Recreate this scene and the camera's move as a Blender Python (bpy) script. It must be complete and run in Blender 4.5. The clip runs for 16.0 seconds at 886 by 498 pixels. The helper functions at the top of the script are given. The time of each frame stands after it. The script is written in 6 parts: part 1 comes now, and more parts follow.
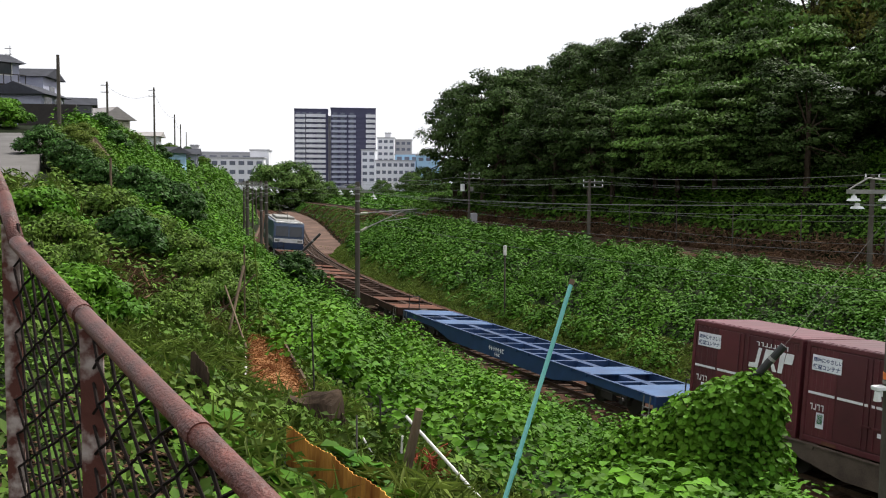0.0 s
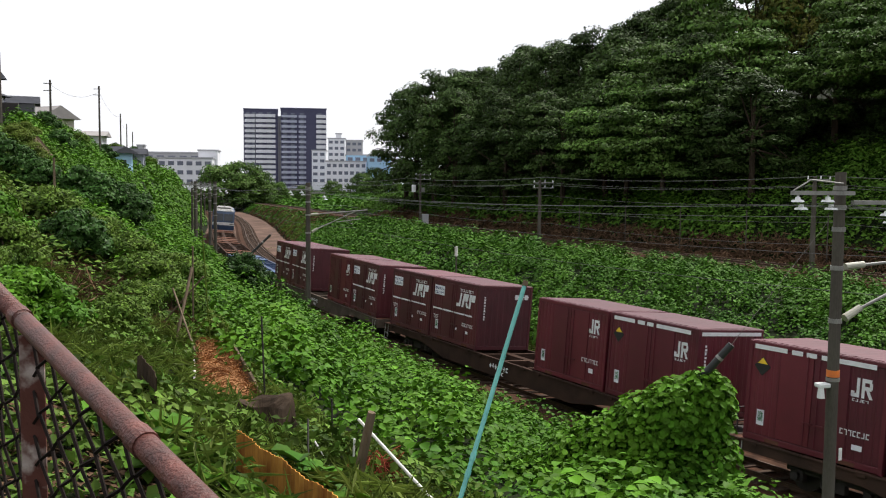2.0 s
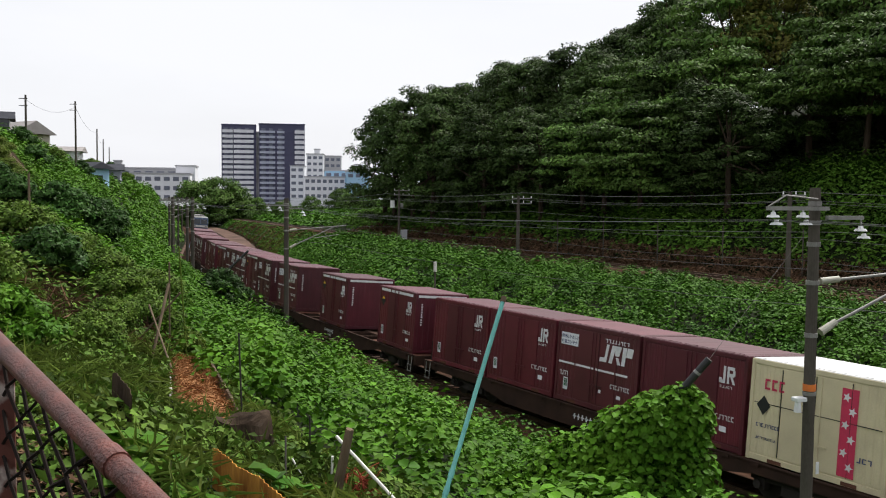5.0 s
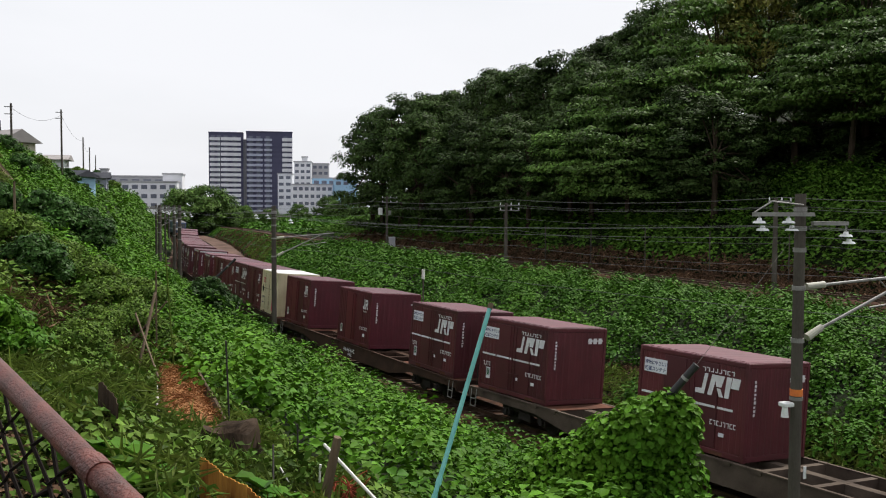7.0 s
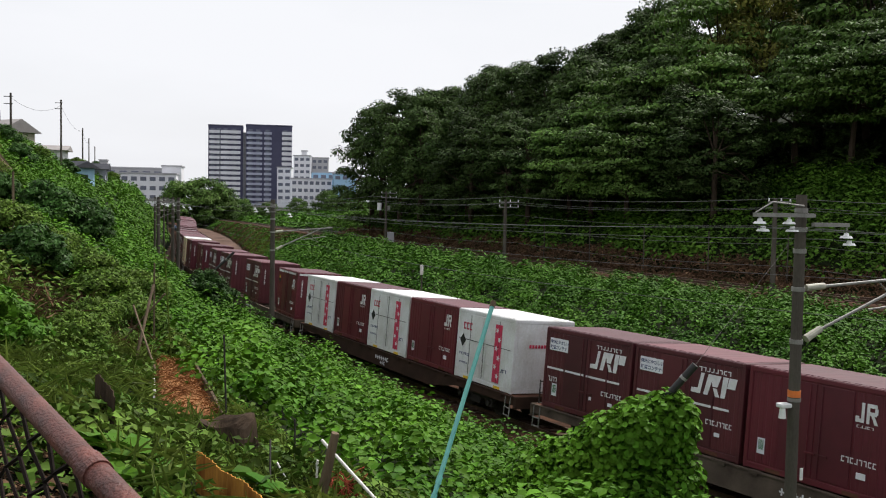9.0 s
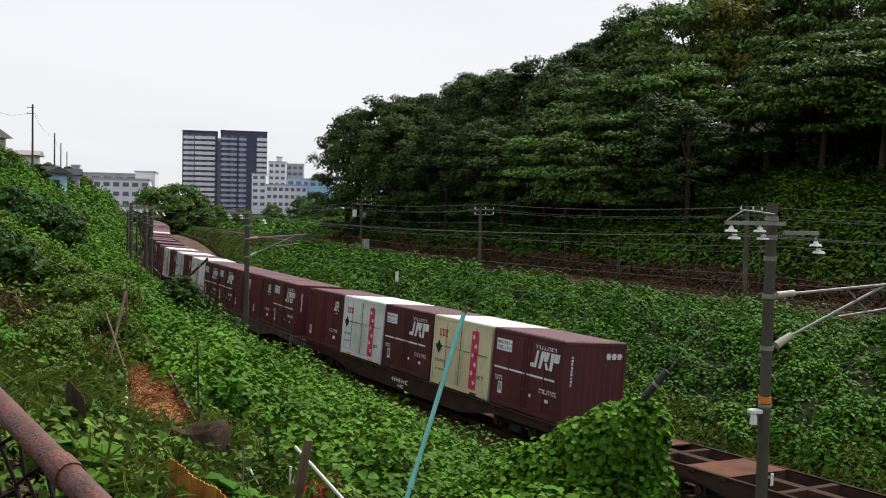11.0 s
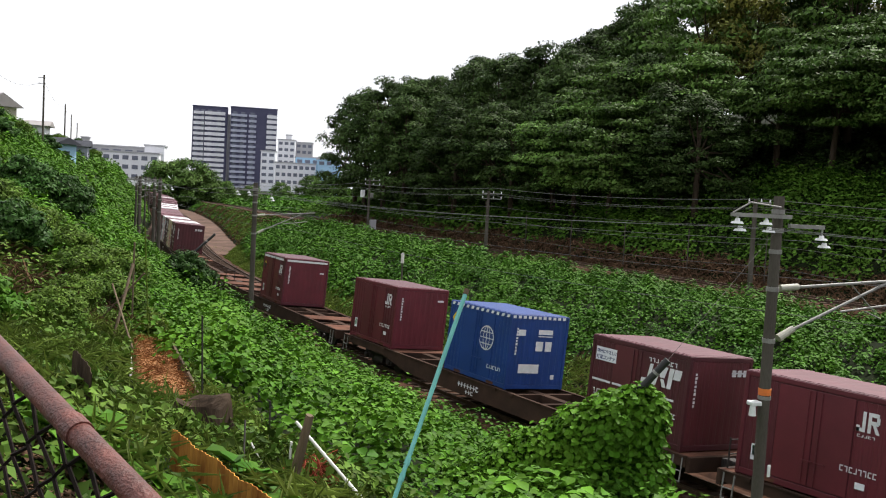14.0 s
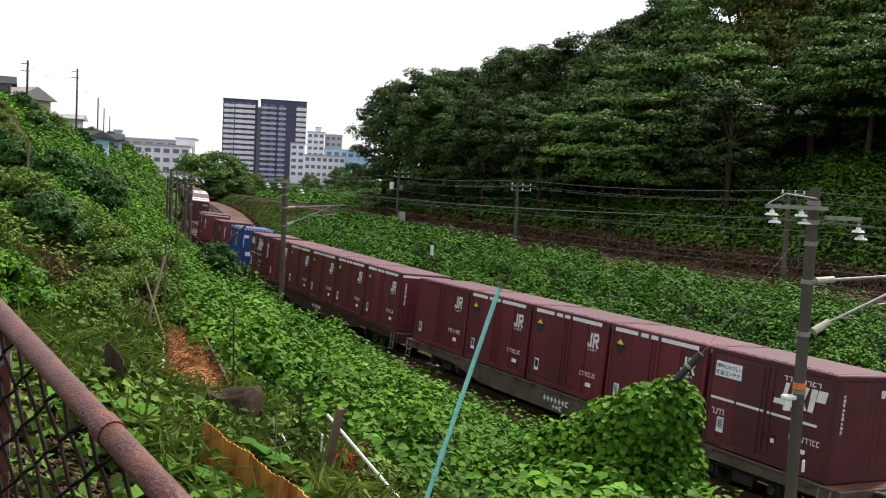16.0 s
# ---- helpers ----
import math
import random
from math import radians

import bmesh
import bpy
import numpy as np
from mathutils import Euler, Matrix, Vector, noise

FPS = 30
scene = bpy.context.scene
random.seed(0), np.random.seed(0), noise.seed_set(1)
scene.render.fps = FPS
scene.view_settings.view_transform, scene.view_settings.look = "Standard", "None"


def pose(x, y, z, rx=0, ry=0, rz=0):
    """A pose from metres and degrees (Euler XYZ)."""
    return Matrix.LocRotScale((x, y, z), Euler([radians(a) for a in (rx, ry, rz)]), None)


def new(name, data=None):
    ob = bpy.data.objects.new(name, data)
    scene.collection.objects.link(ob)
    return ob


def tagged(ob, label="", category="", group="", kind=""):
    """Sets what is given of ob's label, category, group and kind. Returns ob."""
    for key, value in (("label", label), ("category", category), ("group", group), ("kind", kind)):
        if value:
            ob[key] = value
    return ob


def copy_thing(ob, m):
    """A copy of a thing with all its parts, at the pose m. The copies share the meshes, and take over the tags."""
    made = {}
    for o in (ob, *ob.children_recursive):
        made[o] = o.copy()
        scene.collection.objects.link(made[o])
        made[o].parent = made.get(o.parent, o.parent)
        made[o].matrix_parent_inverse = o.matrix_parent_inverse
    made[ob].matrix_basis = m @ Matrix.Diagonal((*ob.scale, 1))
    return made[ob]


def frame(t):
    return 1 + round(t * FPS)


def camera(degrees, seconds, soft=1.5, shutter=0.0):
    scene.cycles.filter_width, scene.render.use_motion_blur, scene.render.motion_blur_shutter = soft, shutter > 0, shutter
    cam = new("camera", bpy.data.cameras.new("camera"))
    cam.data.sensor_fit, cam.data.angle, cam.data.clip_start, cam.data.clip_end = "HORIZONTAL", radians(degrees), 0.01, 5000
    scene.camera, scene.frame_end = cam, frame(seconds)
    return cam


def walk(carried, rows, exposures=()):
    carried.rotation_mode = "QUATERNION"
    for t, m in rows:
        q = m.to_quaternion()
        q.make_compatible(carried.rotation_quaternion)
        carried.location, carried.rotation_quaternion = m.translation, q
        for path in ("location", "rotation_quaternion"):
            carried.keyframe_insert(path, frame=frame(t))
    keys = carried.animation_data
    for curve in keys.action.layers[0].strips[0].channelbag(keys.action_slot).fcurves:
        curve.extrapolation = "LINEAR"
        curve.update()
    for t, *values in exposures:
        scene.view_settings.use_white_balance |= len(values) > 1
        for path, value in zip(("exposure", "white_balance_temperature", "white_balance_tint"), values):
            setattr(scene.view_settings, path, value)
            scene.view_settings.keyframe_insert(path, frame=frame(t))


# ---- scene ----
cam = camera(51.80, 16.0, soft=1.1)
PATH = [
    (0, pose(0.000, 0.000, 7.455, 85.77, -0.40, 0.00)),
    (0.5, pose(-0.002, 0.010, 7.455, 85.86, -0.55, -0.89)),
    (1, pose(-0.005, 0.020, 7.455, 85.93, -0.44, -1.74)),
    (1.5, pose(-0.007, 0.030, 7.455, 86.16, -0.52, -2.82)),
    (2, pose(-0.007, 0.034, 7.455, 85.85, -0.49, -3.06)),
    (2.5, pose(-0.007, 0.037, 7.455, 85.97, -0.46, -3.25)),
    (3, pose(-0.007, 0.041, 7.455, 86.35, -0.68, -3.47)),
    (3.5, pose(-0.007, 0.045, 7.455, 86.32, -0.87, -3.43)),
    (4, pose(-0.006, 0.045, 7.455, 86.35, -0.92, -3.86)),
    (6.5, pose(0.002, 0.042, 7.455, 87.59, -0.09, -4.84)),
    (7, pose(0.003, 0.042, 7.455, 87.29, -0.27, -5.15)),
    (7.5, pose(-0.001, 0.053, 7.455, 87.20, -0.04, -5.23)),
    (8, pose(-0.004, 0.064, 7.455, 87.07, -0.15, -5.60)),
    (8.5, pose(-0.008, 0.074, 7.455, 87.12, -0.67, -5.74)),
    (9, pose(-0.012, 0.085, 7.455, 87.04, -1.07, -5.21)),
    (11.5, pose(-0.001, 0.037, 7.455, 87.63, -1.24, -6.99)),
    (12, pose(0.002, 0.028, 7.455, 87.68, -1.18, -7.03)),
    (12.5, pose(0.004, 0.018, 7.455, 87.23, -1.23, -7.11)),
    (13, pose(0.004, 0.006, 7.455, 85.95, -1.40, -7.27)),
    (13.5, pose(0.003, -0.006, 7.455, 86.25, -2.40, -6.85)),
    (14, pose(0.003, -0.018, 7.455, 86.42, -3.04, -6.24)),
    (14.5, pose(0.002, -0.030, 7.455, 86.33, -3.68, -5.76)),
    (15, pose(-0.002, -0.006, 7.455, 86.01, -3.90, -5.35)),
    (15.5, pose(-0.007, 0.018, 7.455, 85.87, -3.46, -4.92)),
    (16, pose(-0.011, 0.042, 7.455, 85.82, -2.91, -4.43)),
]
walk(cam, PATH, [(0, 0.12), (1.5, 0.08), (3.5, 0.0), (6.5, -0.14), (9, -0.14), (12.5, -0.18), (13.0, 0.42), (13.6, 0.24), (14.5, 0.20), (16, 0.22)])

# ---- world, sun ----
world = bpy.data.worlds.new("sky")
scene.world = world
world.use_nodes = True
wn, wl = world.node_tree.nodes, world.node_tree.links
sky = wn.new("ShaderNodeTexSky")
sky.sky_type, sky.sun_disc = "NISHITA", False
sky.sun_elevation, sky.sun_rotation = radians(54), radians(48)
sky.air_density, sky.dust_density, sky.ozone_density = 1.2, 4.0, 1.0
wtc = wn.new("ShaderNodeTexCoord")
wmap = wn.new("ShaderNodeMapping")
wmap.inputs["Scale"].default_value = (1.0, 1.0, 3.5)
wnoise = wn.new("ShaderNodeTexNoise")
wnoise.inputs["Scale"].default_value = 1.6
wnoise.inputs["Detail"].default_value = 6
wramp = wn.new("ShaderNodeValToRGB")
wramp.color_ramp.elements[0].position, wramp.color_ramp.elements[0].color = 0.35, (0.80, 0.80, 0.80, 1)
wramp.color_ramp.elements[1].position, wramp.color_ramp.elements[1].color = 0.65, (0.97, 0.97, 0.97, 1)
wmix = wn.new("ShaderNodeMix")
wmix.data_type = "RGBA"
wmix.inputs["B"].default_value = (9.5, 9.6, 10.0, 1)
wl.new(wtc.outputs["Generated"], wmap.inputs["Vector"])
wl.new(wmap.outputs["Vector"], wnoise.inputs["Vector"])
wl.new(wnoise.outputs["Fac"], wramp.inputs["Fac"])
wl.new(wramp.outputs["Color"], wmix.inputs["Factor"])
wl.new(sky.outputs["Color"], wmix.inputs["A"])
wbg = wn["Background"]
wl.new(wmix.outputs["Result"], wbg.inputs["Color"])
wbg.inputs["Strength"].default_value = 0.110
sun = new("sun", bpy.data.lights.new("sun", "SUN"))
sun.data.energy, sun.data.angle, sun.data.color = 5.0, radians(4), (1.0, 0.96, 0.89)
sun.rotation_euler = (radians(36), 0, radians(180 - 48))
scene.view_settings.exposure = 0.0


# ---- materials ----
def material(name, base, second=None, scale=6.0, rough=0.7, metal=0.0, bump=0.0, fine=40.0, island=0.0, thin=0.0, obj=0.0, stretch=(1, 1, 1), spread=(0.35, 0.65), tree_tone=False):
    """A principled surface: two colours mixed by noise at two scales, relief, and a shift of tone piece by piece."""
    m = bpy.data.materials.new(name)
    m.use_nodes = True
    n, l = m.node_tree.nodes, m.node_tree.links
    bsdf = n["Principled BSDF"]
    bsdf.inputs["Roughness"].default_value, bsdf.inputs["Metallic"].default_value = rough, metal
    if thin or rough >= 0.8:
        bsdf.inputs["Specular IOR Level"].default_value = 0.07
    tc = n.new("ShaderNodeTexCoord")
    mp = n.new("ShaderNodeMapping")
    mp.inputs["Scale"].default_value = stretch
    l.new(tc.outputs["Object"], mp.inputs["Vector"])
    big, small = n.new("ShaderNodeTexNoise"), n.new("ShaderNodeTexNoise")
    big.inputs["Scale"].default_value, big.inputs["Detail"].default_value = scale, 5
    small.inputs["Scale"].default_value, small.inputs["Detail"].default_value = fine, 3
    for t in (big, small):
        l.new(mp.outputs["Vector"], t.inputs["Vector"])
    mixv = n.new("ShaderNodeMix")
    mixv.inputs["Factor"].default_value = 0.3
    l.new(big.outputs["Fac"], mixv.inputs["A"])
    l.new(small.outputs["Fac"], mixv.inputs["B"])
    ramp = n.new("ShaderNodeValToRGB")
    second = second or tuple(c * 0.7 for c in base)
    ramp.color_ramp.elements[0].position, ramp.color_ramp.elements[0].color = spread[0], (*base, 1)
    ramp.color_ramp.elements[1].position, ramp.color_ramp.elements[1].color = spread[1], (*second, 1)
    l.new(mixv.outputs["Result"], ramp.inputs["Fac"])
    colour = ramp.outputs["Color"]
    if island or obj:
        hsv = n.new("ShaderNodeHueSaturation")
        rng = n.new("ShaderNodeMapRange")
        amount = island or obj
        rng.inputs["To Min"].default_value, rng.inputs["To Max"].default_value = 1 - amount, 1 + amount
        src = n.new("ShaderNodeNewGeometry").outputs["Random Per Island"] if island else n.new("ShaderNodeObjectInfo").outputs["Random"]
        l.new(src, rng.inputs["Value"])
        tone = rng.outputs["Result"]
        if island:
            each = n.new("ShaderNodeMapRange")
            each.inputs["To Min"].default_value, each.inputs["To Max"].default_value = 0.70, 1.30
            l.new(n.new("ShaderNodeObjectInfo").outputs["Random"], each.inputs["Value"])
            both = n.new("ShaderNodeMath")
            both.operation = "MULTIPLY"
            l.new(tone, both.inputs[0])
            if tree_tone:
                l.new(each.outputs["Result"], both.inputs[1])
            else:
                both.inputs[1].default_value = 1.0
            tone = both.outputs["Value"]
        l.new(tone, hsv.inputs["Value"])
        hue = n.new("ShaderNodeMapRange")
        hue.inputs["To Min"].default_value, hue.inputs["To Max"].default_value = 0.5 - 0.014 * amount, 0.5 + 0.014 * amount
        l.new(src, hue.inputs["Value"])
        l.new(hue.outputs["Result"], hsv.inputs["Hue"])
        l.new(colour, hsv.inputs["Color"])
        colour = hsv.outputs["Color"]
    l.new(colour, bsdf.inputs["Base Color"])
    if bump:
        b = n.new("ShaderNodeBump")
        b.inputs["Strength"].default_value, b.inputs["Distance"].default_value = bump, 0.02
        l.new(mixv.outputs["Result"], b.inputs["Height"])
        l.new(b.outputs["Normal"], bsdf.inputs["Normal"])
    if thin:
        tr = n.new("ShaderNodeBsdfTranslucent")
        l.new(colour, tr.inputs["Color"])
        mx = n.new("ShaderNodeMixShader")
        mx.inputs["Fac"].default_value = thin
        l.new(bsdf.outputs["BSDF"], mx.inputs[1])
        l.new(tr.outputs["BSDF"], mx.inputs[2])
        l.new(mx.outputs["Shader"], n["Material Output"].inputs["Surface"])
    return m


# Near-black green: shade in gaps between the leaves is put into this colour.
M_SHADED_SOIL = material("soil", (0.011, 0.016, 0.005), (0.006, 0.010, 0.003), 0.8, 0.95, bump=0.6, fine=9)
M_PLOT = material("dry_straw", (0.36, 0.19, 0.085), (0.20, 0.09, 0.04), 3, 0.95, bump=0.8, fine=45)
M_BALLAST = material("ballast", (0.085, 0.042, 0.026), (0.030, 0.016, 0.011), 3, 0.95, bump=1.0, fine=30)
M_YARD = material("yard_ballast", (0.155, 0.100, 0.078), (0.060, 0.038, 0.030), 0.35, 0.95, bump=1.0, fine=2.5)
M_RAIL = material("rail_steel", (0.10, 0.055, 0.035), (0.05, 0.03, 0.02), 5, 0.6, 0.4)
M_SLEEPER = material("sleeper", (0.095, 0.066, 0.050), (0.048, 0.033, 0.026), 4, 0.9, bump=0.4)
M_VINE = material("vine_leaf", (0.090, 0.204, 0.014), (0.029, 0.086, 0.006), 0.5, 0.55, island=0.36, thin=0.10, fine=3)
M_VINE2 = material("bank_leaf", (0.072, 0.172, 0.014), (0.025, 0.080, 0.006), 0.4, 0.6, island=0.28, thin=0.06, fine=3)
M_HILL = material("hill_leaf", (0.082, 0.168, 0.018), (0.034, 0.084, 0.009), 0.4, 0.65, island=0.35, thin=0.05, fine=3)
M_GRASS = material("grass_blade", (0.125, 0.165, 0.030), (0.075, 0.120, 0.020), 0.6, 0.6, island=0.4, thin=0.25, fine=3)
M_DRY = material("dry_blade", (0.145, 0.085, 0.050), (0.070, 0.042, 0.026), 0.6, 0.8, island=0.4, thin=0.1, fine=3)
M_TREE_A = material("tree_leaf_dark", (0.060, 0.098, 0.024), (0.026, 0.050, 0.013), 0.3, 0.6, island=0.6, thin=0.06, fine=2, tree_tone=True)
M_TREE_B = material("tree_leaf_mid", (0.100, 0.172, 0.034), (0.044, 0.090, 0.018), 0.3, 0.6, island=0.6, thin=0.06, fine=2, tree_tone=True)
M_SHRUBD = material("shrub_leaf_dark", (0.040, 0.092, 0.018), (0.020, 0.050, 0.010), 0.8, 0.5, island=0.5, thin=0.05, fine=3, tree_tone=True)
M_TREE_C = material("tree_leaf_olive", (0.175, 0.165, 0.036), (0.085, 0.100, 0.022), 0.3, 0.6, island=0.6, thin=0.1, fine=2, tree_tone=True)
M_BUSH = material("bush_leaf", (0.112, 0.176, 0.026), (0.040, 0.086, 0.012), 0.8, 0.6, island=0.55, thin=0.10, fine=3)
M_BARK = material("bark", (0.075, 0.055, 0.04), (0.04, 0.03, 0.022), 3, 0.95, bump=0.8, stretch=(1, 1, 0.25))
M_CONC = material("pole_concrete", (0.105, 0.093, 0.08), (0.062, 0.054, 0.046), 2, 0.9, bump=0.3, stretch=(1, 1, 0.3))
M_STEEL = material("galvanised", (0.25, 0.245, 0.23), (0.15, 0.145, 0.135), 5, 0.6, 0.1)
M_WIRE = material("wire_grey", (0.10, 0.10, 0.10), (0.07, 0.07, 0.07), 5, 0.5, 0.3)
M_STUMP = material("old_bark", (0.075, 0.052, 0.036), (0.028, 0.020, 0.014), 5, 0.95, bump=0.8, stretch=(1, 1, 0.25))
M_POST = material("flaking_post", (0.085, 0.034, 0.026), (0.34, 0.29, 0.26), 9, 0.8, bump=0.5, fine=34, spread=(0.49, 0.60))
M_DARK = material("dark_iron", (0.035, 0.028, 0.025), (0.02, 0.017, 0.016), 4, 0.75, 0.2)
M_PORC = material("porcelain", (0.75, 0.76, 0.76), (0.62, 0.63, 0.64), 5, 0.25)
M_BEIGE = material("arm_insulator", (0.42, 0.41, 0.33), (0.32, 0.31, 0.26), 5, 0.45)
M_ORANGE = material("orange_band", (0.75, 0.20, 0.03), (0.55, 0.14, 0.03), 8, 0.6)
M_RUST = material("rusty_pipe", (0.135, 0.036, 0.025), (0.048, 0.015, 0.011), 18, 0.55, 0.0, bump=0.8, fine=150)
M_MESH = material("mesh_wire", (0.020, 0.014, 0.012), (0.010, 0.008, 0.007), 20, 0.85, 0.0)
M_BOARD = material("rusty_sheet", (0.72, 0.37, 0.08), (0.22, 0.075, 0.02), 5, 0.9, bump=0.4, stretch=(1, 1, 0.3), fine=24)
M_WOOD = material("grey_wood", (0.17, 0.13, 0.09), (0.09, 0.065, 0.045), 6, 0.95, bump=0.6, stretch=(1, 1, 0.2))
M_PVC = material("white_plastic", (0.72, 0.71, 0.68), (0.55, 0.54, 0.50), 5, 0.5)
M_CYAN = material("turquoise_pole", (0.15, 0.47, 0.41), (0.10, 0.36, 0.32), 8, 0.4)
M_MAROON = material("maroon_paint", (0.112, 0.012, 0.024), (0.076, 0.008, 0.016), 1.2, 0.5, bump=0.1, obj=0.25)
M_BROWN = material("brown_paint", (0.092, 0.015, 0.023), (0.060, 0.010, 0.015), 1.2, 0.52, bump=0.1, obj=0.25)
# Paler and pinker than the side paint: sky sheen put into the colour.
M_ROOF = material("container_roof", (0.112, 0.028, 0.042), (0.072, 0.020, 0.029), 0.9, 0.6, bump=0.1, obj=0.3)
M_WHITE = material("white_paint", (0.74, 0.75, 0.78), (0.54, 0.53, 0.52), 1.2, 0.5, fine=14)
M_CREAM = material("cream_paint", (0.66, 0.58, 0.38), (0.52, 0.45, 0.30), 1.2, 0.55)
M_MARK = material("white_marking", (0.74, 0.74, 0.76), (0.60, 0.60, 0.62), 6, 0.6)
M_PALE = material("pale_sign", (0.78, 0.79, 0.84), (0.66, 0.67, 0.73), 6, 0.6)
M_INK = material("sign_ink", (0.07, 0.09, 0.20), (0.05, 0.06, 0.14), 6, 0.7)
M_RED = material("red_marking", (0.60, 0.035, 0.10), (0.47, 0.028, 0.08), 4, 0.55)
M_CORD = material("faded_cord", (0.26, 0.055, 0.030), (0.14, 0.035, 0.020), 6, 0.8)
M_GREEN = material("green_marking", (0.03, 0.22, 0.08), (0.02, 0.16, 0.06), 4, 0.55)
M_YELLOW = material("yellow_marking", (0.80, 0.55, 0.03), (0.65, 0.40, 0.03), 4, 0.55)
M_BLACK = material("black_marking", (0.015, 0.015, 0.016), (0.01, 0.01, 0.01), 4, 0.6)
M_BLUE = material("blue_paint", (0.010, 0.047, 0.22), (0.008, 0.036, 0.165), 1.5, 0.45, bump=0.05)
M_NAVY = material("loco_navy", (0.022, 0.052, 0.115), (0.016, 0.036, 0.085), 1.5, 0.4)
M_WBLUE = material("wagon_blue", (0.016, 0.050, 0.145), (0.010, 0.030, 0.085), 1.5, 0.5, bump=0.1)
M_WDECK = material("blue_deck", (0.052, 0.115, 0.25), (0.030, 0.065, 0.15), 1.5, 0.5, bump=0.1)
M_WRUST = material("wagon_rust", (0.062, 0.036, 0.026), (0.030, 0.020, 0.016), 1.5, 0.85, bump=0.3, obj=0.2)
M_WDECKR = material("rust_deck", (0.15, 0.068, 0.045), (0.075, 0.038, 0.028), 1.5, 0.85, bump=0.3)
M_WGREY = material("wagon_grey", (0.120, 0.095, 0.075), (0.055, 0.042, 0.034), 1.5, 0.85, bump=0.3)
M_GLASS = material("dark_glass", (0.03, 0.035, 0.045), (0.02, 0.025, 0.03), 3, 0.12)
M_ASPHALT = material("road_concrete", (0.135, 0.128, 0.125), (0.095, 0.09, 0.088), 0.8, 0.9, bump=0.2)
M_TOWER = material("tower_wall", (0.095, 0.095, 0.15), (0.075, 0.075, 0.125), 0.05, 0.8, fine=0.4)
M_TOWERW = material("tower_white", (0.78, 0.78, 0.82), (0.66, 0.66, 0.70), 0.05, 0.8, fine=0.4)
M_FARWIN = material("far_window", (0.15, 0.16, 0.21), (0.10, 0.11, 0.15), 0.3, 0.5, fine=1)
M_RAILG = material("balcony_glass", (0.40, 0.42, 0.52), (0.32, 0.34, 0.44), 0.2, 0.5, fine=1)
M_FARBLUE = material("far_blue_wall", (0.36, 0.55, 0.72), (0.30, 0.48, 0.66), 0.05, 0.8, fine=0.4)
M_FARGREY = material("far_grey_wall", (0.42, 0.42, 0.44), (0.34, 0.34, 0.36), 0.05, 0.8, fine=0.4)
M_HOUSE = material("house_wall", (0.36, 0.37, 0.46), (0.29, 0.30, 0.38), 0.4, 0.85, fine=4)
M_HOUSEC = material("house_cream", (0.55, 0.50, 0.42), (0.46, 0.42, 0.36), 0.4, 0.85, fine=4)
M_TILE = material("roof_tile", (0.060, 0.062, 0.074), (0.04, 0.042, 0.05), 1.0, 0.85, bump=0.3, fine=8)
M_ROOFG = material("roof_sheet", (0.30, 0.28, 0.27), (0.22, 0.20, 0.20), 1.0, 0.7, bump=0.2, fine=8)


# ---- mesh helpers ----
def fluted(name, length, height, n, depth, back, mat, parent, m):
    """A pressed panel with n raised flutes, one closed sheet: x along, z up, flutes towards -y."""
    bm = bmesh.new()
    prof = [(0.0, 0.0)]
    w = length / n
    for i in range(n):
        for f, d in ((0.15, 0.0), (0.27, depth), (0.73, depth), (0.85, 0.0)):
            prof.append(((i + f) * w, -d))
    prof += [(length, 0.0), (length, back), (0.0, back)]
    lo, hi = [bm.verts.new((x, y, 0)) for x, y in prof], [bm.verts.new((x, y, height)) for x, y in prof]
    k = len(prof)
    for i in range(k):
        j = (i + 1) % k
        bm.faces.new((lo[i], lo[j], hi[j], hi[i]))
    bm.faces.new(hi)
    bm.faces.new(lo[::-1])
    bmesh.ops.recalc_face_normals(bm, faces=bm.faces)
    bm.transform(m)
    return part(name, bm, mat, parent)


def part(name, bm, mat, parent=None, label=""):
    me = bpy.data.meshes.new(name)
    bm.to_mesh(me)
    bm.free()
    me.materials.append(mat)
    ob = new(name, me)
    ob.parent = parent
    if label:
        tagged(ob, label)
    return ob


def again(ob, m, parent=None):
    """The same mesh once more, as an object of its own."""
    o = new(ob.name.split(".")[0], ob.data)
    o.parent = parent or ob.parent
    o.matrix_basis = m
    return o


def box(bm, x0, x1, y0, y1, z0, z1, bevel=0.0):
    m = Matrix.LocRotScale(((x0 + x1) / 2, (y0 + y1) / 2, (z0 + z1) / 2), None, (abs(x1 - x0), abs(y1 - y0), abs(z1 - z0)))
    vs = bmesh.ops.create_cube(bm, size=1, matrix=m)["verts"]
    if bevel:
        es = list({e for v in vs for e in v.link_edges})
        bmesh.ops.bevel(bm, geom=es, offset=bevel, segments=2, affect="EDGES", profile=0.5)
    return bm


def B(*a, bevel=0.0):
    return box(bmesh.new(), *a, bevel=bevel)


def tube(bm, a, b, r0, r1=None, sides=10):
    a, b = Vector(a), Vector(b)
    d = b - a
    m = Matrix.Translation((a + b) / 2) @ d.to_track_quat("Z", "Y").to_matrix().to_4x4()
    bmesh.ops.create_cone(bm, cap_ends=True, segments=sides, radius1=r0, radius2=r0 if r1 is None else r1, depth=d.length, matrix=m)
    return bm


def empty(name, m=None):
    e = new(name)
    e.empty_display_size = 0.2
    if m is not None:
        e.matrix_basis = m
    return e


